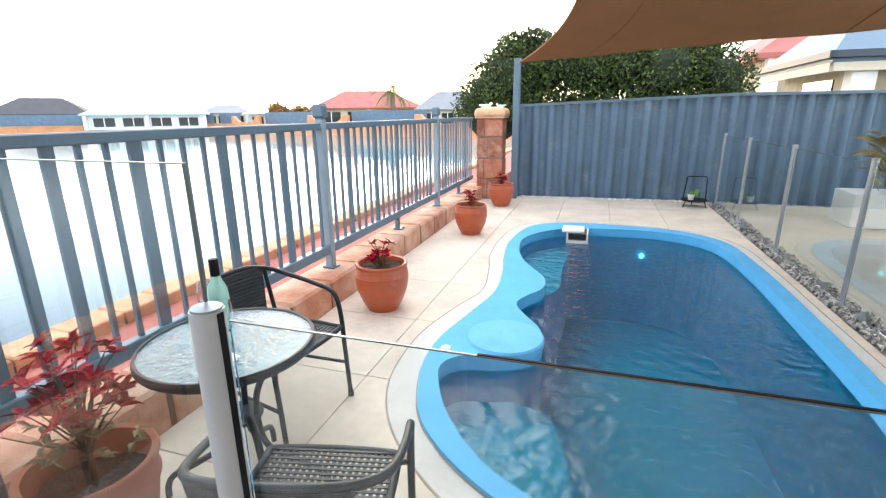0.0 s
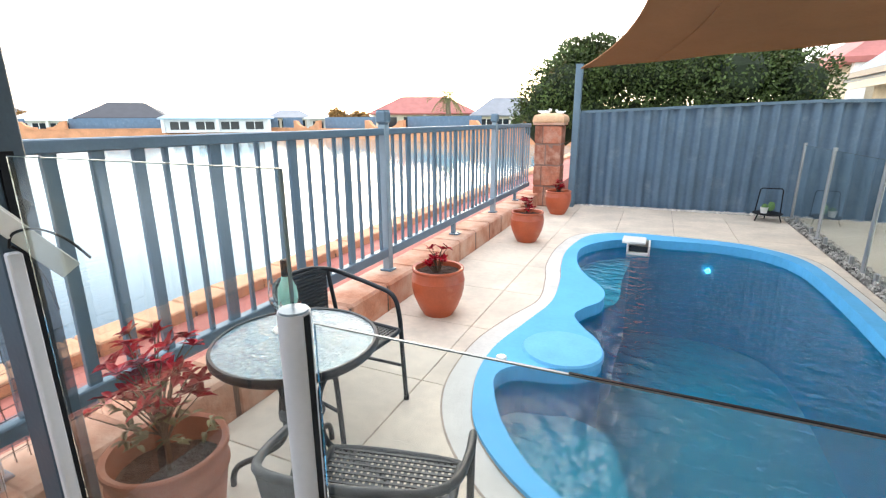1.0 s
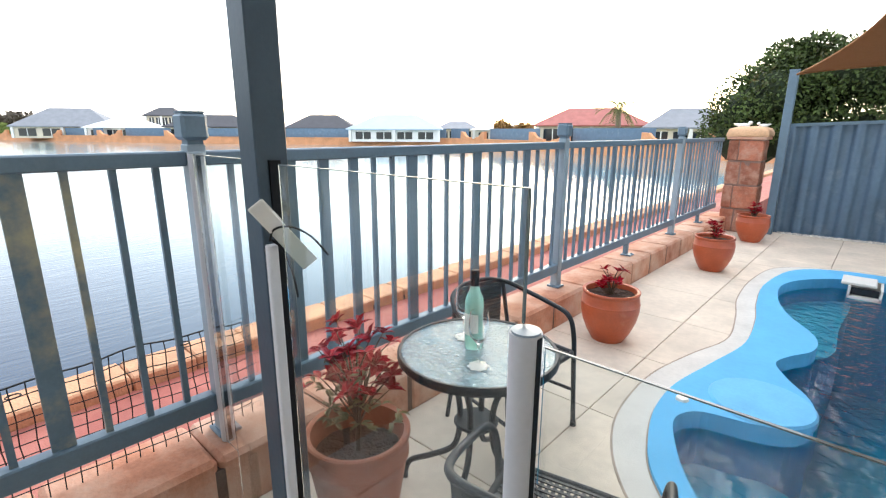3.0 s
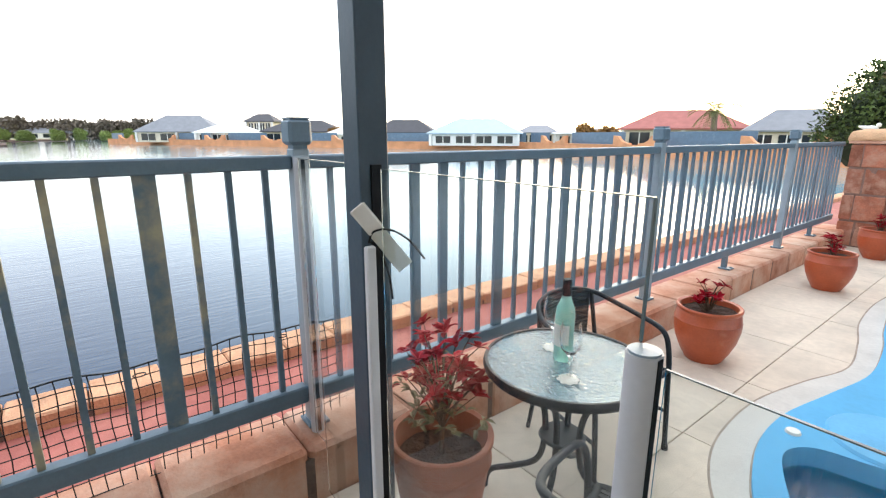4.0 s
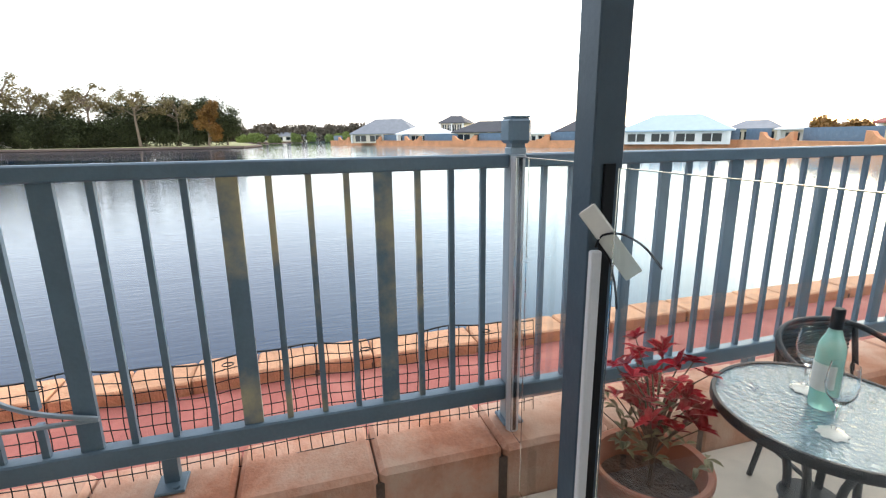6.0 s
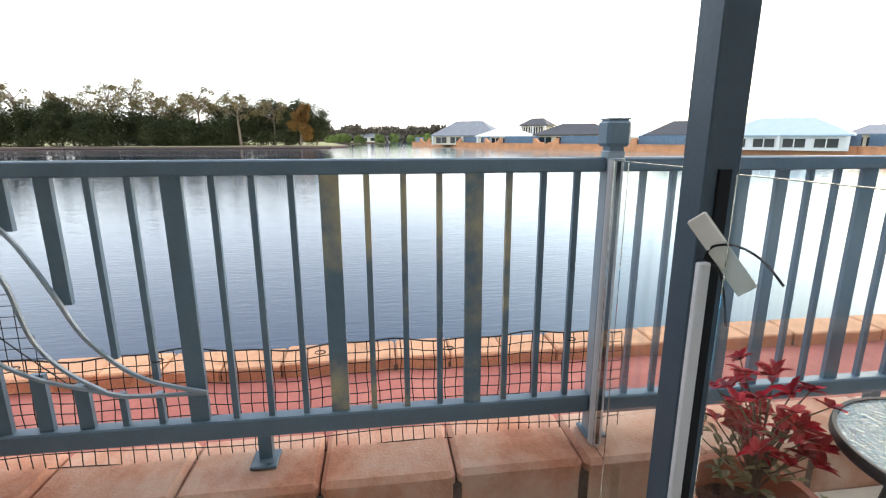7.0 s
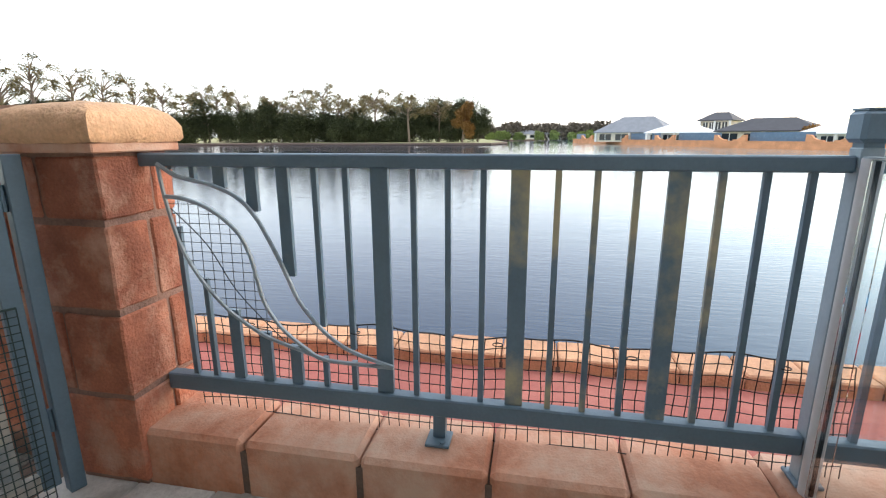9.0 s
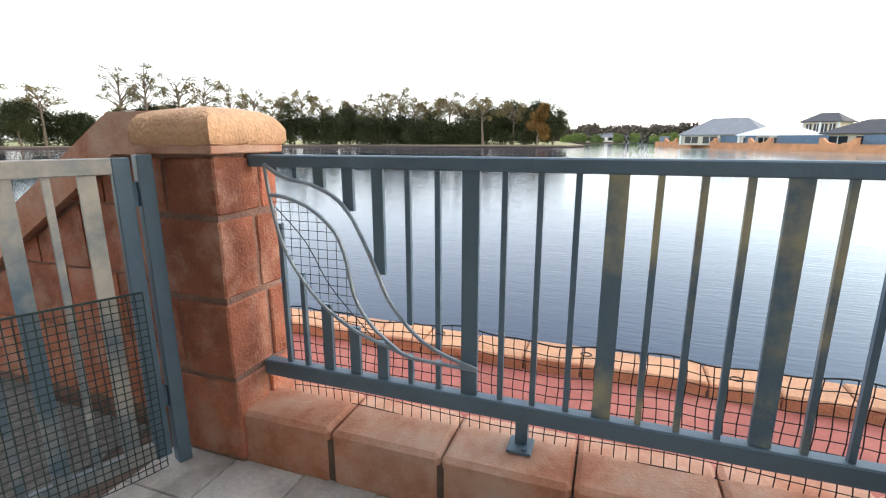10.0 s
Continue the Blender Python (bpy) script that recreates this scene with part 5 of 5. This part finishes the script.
# ================= far shores =================
SH = [(-150, 10.5), (-100, 29), (-70, 44), (-52, 58), (-36, 52), (-21, 47), (-6, 44), (-3.1, 43)]
bm = bmesh.new()
loop_fill(bm, [SH + [(-3.1, 120), (-60, 400), (-700, 400), (-700, 60), (-200, 14)]], -0.05)
tagged(part("north_shore_land", bm, "grass"), "grassy land behind the far retaining wall", "ground", kind="structure")
sw = tagged(new("shore_wall"), "long orange retaining wall along the far shore", "wall", kind="structure")
for (x0, y0), (x1, y1) in zip(SH, SH[1:]):
    n_ = max(1, round(math.hypot(x1 - x0, y1 - y0) / 20))
    for k in range(n_):
        a, b = Vector((x0 + (x1 - x0) * k / n_, y0 + (y1 - y0) * k / n_, 0)), Vector((x0 + (x1 - x0) * (k + 1) / n_, y0 + (y1 - y0) * (k + 1) / n_, 0))
        L = (b - a).length
        m_ = Matrix.Translation(a) @ Matrix.Rotation(math.atan2(b.y - a.y, b.x - a.x), 4, 'Z')
        bm = bmesh.new()
        box(bm, 0, L, -0.2, 0.2, -1.5, 0.38, m=m_)
        box(bm, 0, L, -0.28, 0.28, 0.38, 0.5, m=m_)
        part("wall_run", bm, "shore_wall", sw)
        for s in (-1, 1):
            bm = bmesh.new()
            base = m_ @ Matrix.Translation((L * 0.5 + s * 0.7, -0.02, 0))
            out = [(0, 0.3), (s * 2.6, 0.3), (s * 2.6, 1.5), (s * 1.9, 1.45), (s * 1.5, 1.05), (s * 0.9, 0.75), (0, 0.68)]
            lo = [bm.verts.new(base @ Vector((u, -0.22, z))) for u, z in out]
            hi = [bm.verts.new(base @ Vector((u, 0.22, z))) for u, z in out]
            bm.faces.new(lo)
            bm.faces.new(hi)
            for i in range(7):
                bm.faces.new((lo[i], lo[(i + 1) % 7], hi[(i + 1) % 7], hi[i]))
            part("curved_wing", bm, "shore_wall", sw)
        bm = bmesh.new()
        box(bm, 0, L * 0.33, 0.9, 0.96, -0.1, 1.9, m=m_)
        box(bm, L * 0.68, L, 0.9, 0.96, -0.1, 1.9, m=m_)
        part("screen_fence", bm, "colorbond", sw)

WS = [(-60, -135), (-78, -115), (-100, -95), (-116, -68), (-115, -31), (-117, -11), (-130, -8), (-205, -19), (-250, 3), (-700, 20), (-700, -500), (-60, -500)]
bm = bmesh.new()
loop_fill(bm, [WS], -0.25)
wall_strip(bm, WS, -1.5, -0.25)
tagged(part("west_shore_land", bm, "dry_lawn"), "low grassy park shore across the lake", "ground", kind="structure")
bm = bmesh.new()
tube(bm, [(x, y, -0.45) for x, y in WS[:9]], 0.32, 5)
tagged(part("shore_edge", bm, "mortar"), "low dark brown edging along the park shore", "edging", kind="structure")


def far_leaf(verts, faces, p, d, L, w):
    """A cheap bent leaf clump for trees across the lake."""
    d = d.normalized()
    s = d.orthogonal().normalized()
    i = len(verts)
    verts += [p, p + d * (L * 0.5) + s * w, p + d * L, p + d * (L * 0.5) - s * w]
    faces += [(i, i + 1, i + 2), (i, i + 2, i + 3)]


def tree(label, x, y, base, h, cr, seed, sparse, leafmat="leaf_gum", name="tree"):
    r = random.Random(seed)
    t = thing(name, label, "tree", (x, y, base), "trees across the lake")
    bm = bmesh.new()
    top = Vector((x + r.uniform(-0.6, 0.6), y + r.uniform(-0.6, 0.6), base + h * 0.75))
    k = h / 12
    tube(bm, [(x, y, base), tuple(Vector((x, y, base)).lerp(top, 0.5) + Vector((r.uniform(-0.4, 0.4), 0, 0))), tuple(top)], [0.3 * k, 0.2 * k, 0.08 * k], 7)
    ends = []
    for i in range(22 if sparse else 20):
        f = r.uniform(0.55 if sparse else 0.05, 1)
        s = Vector((x, y, base)).lerp(top, f)
        a = r.uniform(0, 6.28)
        rad = cr * r.uniform(0.4, 1.0) * (1.15 - 0.55 * f)
        e = s + Vector((math.cos(a) * rad, math.sin(a) * rad, h * r.uniform(0.04, 0.22)))
        tube(bm, [tuple(s), tuple(s.lerp(e, 0.6) + Vector((0, 0, 0.3))), tuple(e)], [0.1 * k, 0.06 * k, 0.025 * k], 5)
        ends.append(e)
    part("trunk", bm, "bark", t)
    verts, faces = [], []
    for e in ends:
        rr = cr * (r.uniform(0.12, 0.25) if sparse else r.uniform(0.45, 0.7))
        for _ in range(75 if sparse else 420):
            d = Vector((r.gauss(0, 1), r.gauss(0, 1), r.gauss(0, 0.75))).normalized()
            p = e + d * rr * r.uniform(0.3, 1.05)
            p.z = max(p.z, base + 0.2)
            far_leaf(verts, faces, p, Vector((r.uniform(-1, 1), r.uniform(-1, 1), r.uniform(-1, 0.6))), r.uniform(0.3, 0.75), r.uniform(0.09, 0.16))
    mesh_part("crown", verts, faces, leafmat, t)
    return t


GUM = "tall sparse gum tree with airy tufts of leaves"
DENSE = "dense dark rounded tree at the water's edge"
# tall gums on the far bank: bearing left of north, distance, height
GUMS = [(101.5, 136, 12.5), (105.0, 134, 14.6), (107.0, 150, 13.0), (110.2, 155, 15.0), (113.0, 146, 14.5), (116.4, 158, 16.5), (118.0, 150, 13.5), (123.4, 163, 16.0), (127.0, 158, 16.8), (130.5, 160, 17.0), (132.7, 152, 18.5), (135.1, 150, 19.0), (108.9, 142, 15.9), (111.5, 151, 12.6), (114.5, 152, 17.5), (119.6, 160, 14.6), (121.3, 159, 12.8), (125.5, 165, 17.6), (128.5, 166, 15.2), (137.4, 145, 20.0), (140.3, 149, 21.6), (142.7, 153, 21.0), (148.7, 157, 16.0), (151.9, 173, 18.2)]


def far_place(deg, dist):
    return 0.2 - dist * math.sin(radians(deg)), 0.3 + dist * math.cos(radians(deg))


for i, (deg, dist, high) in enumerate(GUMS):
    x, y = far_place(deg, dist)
    tree(GUM, x, y, -0.3, high, 6.4, 100 + i, True, "leaf_gum_backlit")
# the lower dense trees stand in a belt along the same bank
rt = random.Random(71)
deg, i = 97.0, 0
while deg < 152:
    dist = (140 + 0.4 * (deg - 97)) * rt.uniform(0.96, 1.05)
    x, y = far_place(deg, dist)
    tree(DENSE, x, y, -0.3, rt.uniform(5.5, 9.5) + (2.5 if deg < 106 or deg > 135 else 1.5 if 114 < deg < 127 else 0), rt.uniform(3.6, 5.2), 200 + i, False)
    deg += rt.uniform(1.0, 1.9)
    i += 1
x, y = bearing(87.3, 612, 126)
tree("slender tree with golden evening-lit leaves", x, y, -0.3, 11.3, 2.0, 55, False, "leaf_sungold_red")

# wooded rise and white houses at the end of the lake
r = random.Random(21)
verts, faces = [], []
for k in range(11000):
    px = r.uniform(560, 900)
    x, y = bearing(87.3, px, 290 + r.uniform(-12, 12))
    top = 7.5 + 3.5 * noise.noise(Vector((px * 0.035, 0, 0))) + 2.0 * noise.noise(Vector((px * 0.15, 3, 0)))
    p = Vector((x, y, r.uniform(0, 1) * top - 0.2))
    far_leaf(verts, faces, p, Vector((r.uniform(-1, 1), r.uniform(-1, 1), r.uniform(-1, 1))), r.uniform(1.0, 2.6), r.uniform(0.4, 0.8))
wd = thing("far_woods", "hazy line of woods at the end of the lake", "woods", (-280, 0, -0.3), kind="stuff")
mesh_part("foliage", verts, faces, "leaf_far", wd)
for px, dep, w in ((690, 285, 12), (728, 280, 15), (772, 285, 11), (752, 288, 13)):
    x, y = bearing(87.3, px, dep)
    house("distant white house among trees", x, y, w, 8, 85, -0.2, 2.3, 4.4, "roof_grey", "wall_white", 2)
for px, dep, w in ((380, 150, 14), (300, 150, 12), (420, 155, 12)):
    x, y = bearing(87.3, px, dep)
    house("distant white house among trees", x, y, w, 8, 85, -0.2, 2.8, 4.4, "roof_grey", "wall_white", 3)

# bright green shrubs on the lawn at the end of the lake
for k, px in enumerate((662, 678, 690, 712, 745, 768, 800, 815, 828)):
    x, y = bearing(87.3, px, 205 + 6 * (k % 3))
    tree("small bright green shrub on the far lawn", x, y, -0.3, 2.4 + 0.7 * (k % 3), 1.7, 400 + k, False, "leaf_lime", "shrub")

# palm by the red roofed house
x, y = bearing(38.1, 1012, 60)
pm = thing("palm_tree", "palm with a rough trunk and drooping fronds", "palm", (x, y, -0.05))
bm = bmesh.new()
tube(bm, [(x, y, -0.05), (x + 0.1, y, 2.0), (x, y, 4.1)], [0.4, 0.34, 0.3], 9)
part("trunk", bm, "bark", pm)
verts, faces = [], []
r = random.Random(5)
for k in range(34):
    a = r.uniform(0, 6.28)
    up = r.uniform(-0.5, 1.0)
    prev = Vector((x, y, 4.2))
    d = Vector((math.cos(a), math.sin(a), up)).normalized()
    for s in range(7):
        nxt = prev + d * 0.36
        for q in (-1, 1):
            leaf(verts, faces, nxt, d + Vector((-math.sin(a), math.cos(a), -0.3)) * q, Vector((0, 0, 1)), 0.55, 0.09)
        d = (d + Vector((0, 0, -0.17))).normalized()
        prev = nxt
mesh_part("fronds", verts, faces, "leaf_palm", pm)
for px, dep, hh in ((825, 74, 2.2), (860, 76, 1.8), (370, 95, 2.0)):
    x, y = bearing(38.1, px, dep)
    tree("round garden shrub with reddish leaves", x, y, -0.1, hh + 0.6, 1.3, px, False, "leaf_sungold_red", "shrub")

# side yard: pale planter with a spiky plant
pl = thing("planter_box", "pale rendered planter box with a spiky plant", "planter", (4.2, 8.2, -0.03))
bm = bmesh.new()
box(bm, 3.75, 5.0, 8.0, 8.6, -0.03, 0.42, bevel=0.01)
part("box", bm, "render_white", pl)
verts, faces = [], []
r = random.Random(9)
for k in range(90):
    a = r.uniform(0, 6.28)
    leaf(verts, faces, Vector((4.2 + r.uniform(-0.1, 0.3), 8.3, 0.42 + r.uniform(0, 0.7))), Vector((math.cos(a), math.sin(a), r.uniform(0.1, 1.4))), Vector((0, 0, 1)), r.uniform(0.3, 0.55), 0.035)
mesh_part("spiky_leaves", verts, faces, "dryleaf", pl)

# unseen walls added behind the viewer to close the yard; east blocks light
bm = bmesh.new()
box(bm, -0.4, 7.0, -5.2, -5.0, -0.1, 2.7)
tagged(part("wall_south", bm, "cream_brick"), "unseen cream brick wall added to close the yard", "wall", kind="structure")
bm = bmesh.new()
box(bm, 2.55, 2.75, -5.0, 0.95, -0.02, 2.75)
tagged(part("wall_east", bm, "cream_brick"), "unseen cream brick wall added to block light from the east", "wall", kind="structure")


# unseen patio ceiling above the viewer, added and sized to dim the near side
bm = bmesh.new()
box(bm, -1.12, 7.2, -3.2, 1.15, 2.752, 2.95)
tagged(part("ceiling", bm, "patio_lining"), "unseen boarded patio ceiling added to shade the near side", "ceiling", kind="structure")


# ================= paving pieces and pebbles =================
def inside(p, loop):
    c = False
    k = len(loop)
    for i in range(k):
        a, b = loop[i], loop[(i + 1) % k]
        if (a[1] > p[1]) != (b[1] > p[1]) and p[0] < (b[0] - a[0]) * (p[1] - a[1]) / (b[1] - a[1]) + a[0]:
            c = not c
    return c


def clip(poly, axis, value, keep_less):
    out = []
    for i in range(len(poly)):
        a, b = poly[i], poly[(i + 1) % len(poly)]
        ia, ib = (a[axis] <= value) == keep_less, (b[axis] <= value) == keep_less
        if ia:
            out.append(a)
        if ia != ib:
            t = (value - a[axis]) / (b[axis] - a[axis])
            out.append((a[0] + (b[0] - a[0]) * t, a[1] + (b[1] - a[1]) * t))
    return out


RING = [(p[0], p[1]) for p in COPING]
XS = [-1.45, -0.73, 0.0, 0.73, 1.46, 2.28]
YS = [1.06, 1.87, 2.73, 3.56, 4.4, 5.23, 6.06, 6.9, 7.4, 8.35, 9.28]
import itertools
for (xa, xb), (ya, yb) in itertools.product(zip(XS, XS[1:]), zip(YS, YS[1:])):
    xa, xb, ya, yb = xa + 0.003, xb - 0.003, ya + 0.003, yb - 0.003
    bm = bmesh.new()
    cells = 24
    dx, dy = (xb - xa) / cells, (yb - ya) / cells
    corners = [(xa, ya), (xb, ya), (xb, yb), (xa, yb)]
    hole = clip(clip(clip(clip(RING, 0, xb, True), 0, xa, False), 1, yb, True), 1, ya, False)
    if len(hole) < 3:
        box(bm, xa, xb, ya, yb, -0.03, 0.0, bevel=0.003)
    else:
        if all(inside(c, RING) for c in corners):
            bm.free()
            continue
        # slab cut to the curve of the coping, in strips
        for i in range(cells):
            for j in range(cells):
                q = [(xa + i * dx, ya + j * dy), (xa + (i + 1) * dx, ya + j * dy), (xa + (i + 1) * dx, ya + (j + 1) * dy), (xa + i * dx, ya + (j + 1) * dy)]
                if not all(inside(c, RING) for c in q):
                    bm.faces.new([bm.verts.new((c[0], c[1], 0.0)) for c in q])
        bmesh.ops.remove_doubles(bm, verts=bm.verts, dist=0.001)
        g = bmesh.ops.extrude_face_region(bm, geom=bm.faces[:])
        bmesh.ops.translate(bm, vec=(0, 0, -0.03), verts=[v for v in g["geom"] if isinstance(v, bmesh.types.BMVert)])
    part("slab", bm, "concrete", floor)

bm = bmesh.new()
box(bm, -0.298, 0.298, -0.183, 0.183, -0.03, 0.0, bevel=0.004)
pv = part("paver", bm, "paver", south_floor)
pv.location = (-1.15, 0.86, 0)
row = 0
yy = 0.86
while yy > -2.1:
    xx = -1.15 - (0.3 if row % 2 else 0) + (0.6 if row == 0 else 0)
    while xx < 2.3:
        piece("paver", pv.data, south_floor, Matrix.Translation((xx, yy, rng.uniform(-0.003, 0.002))))
        xx += 0.602
    yy -= 0.372
    row += 1


def stones(name, label, material, count, place, size):
    verts, faces = [], []
    r = random.Random(31)
    for _ in range(count):
        p = Vector(place(r))
        s = size * r.uniform(0.6, 1.25)
        q = Euler((r.uniform(0, 6), r.uniform(0, 6), r.uniform(0, 6))).to_matrix()
        i = len(verts)
        for c in ((1.2, 0, 0), (-1.2, 0, 0), (0, 0.9, 0), (0, -0.9, 0), (0, 0, 0.7), (0, 0, -0.7), (0.6, 0.55, 0.3), (-0.6, -0.5, 0.35)):
            verts.append(p + q @ (Vector(c) * s))
        for f in ((6, 4, 0), (6, 0, 2), (6, 2, 4), (7, 4, 1), (7, 1, 3), (7, 3, 4), (2, 1, 4), (3, 0, 4), (2, 0, 5), (2, 5, 1), (3, 5, 0), (3, 1, 5)):
            faces.append(tuple(i + k for k in f))
    s = thing(name, label, "pebbles", (0, 0, 0), kind="stuff")
    mesh_part("stones", verts, faces, material, s)


stones("river_pebbles", "strip of mixed grey river pebbles under the glass fence", "pebble", 5600, lambda r: (r.uniform(2.31, 2.52), r.uniform(1.3, 9.2), r.uniform(-0.02, 0.012)), 0.024)
stones("white_gravel", "thin line of white gravel along the steel fence", "white_pebble", 900, lambda r: (lambda x: (x, 9.26 + 0.05 * (x + 0.9) + r.uniform(-0.05, 0.0), r.uniform(-0.005, 0.012)))(r.uniform(-0.8, 2.3)), 0.018)
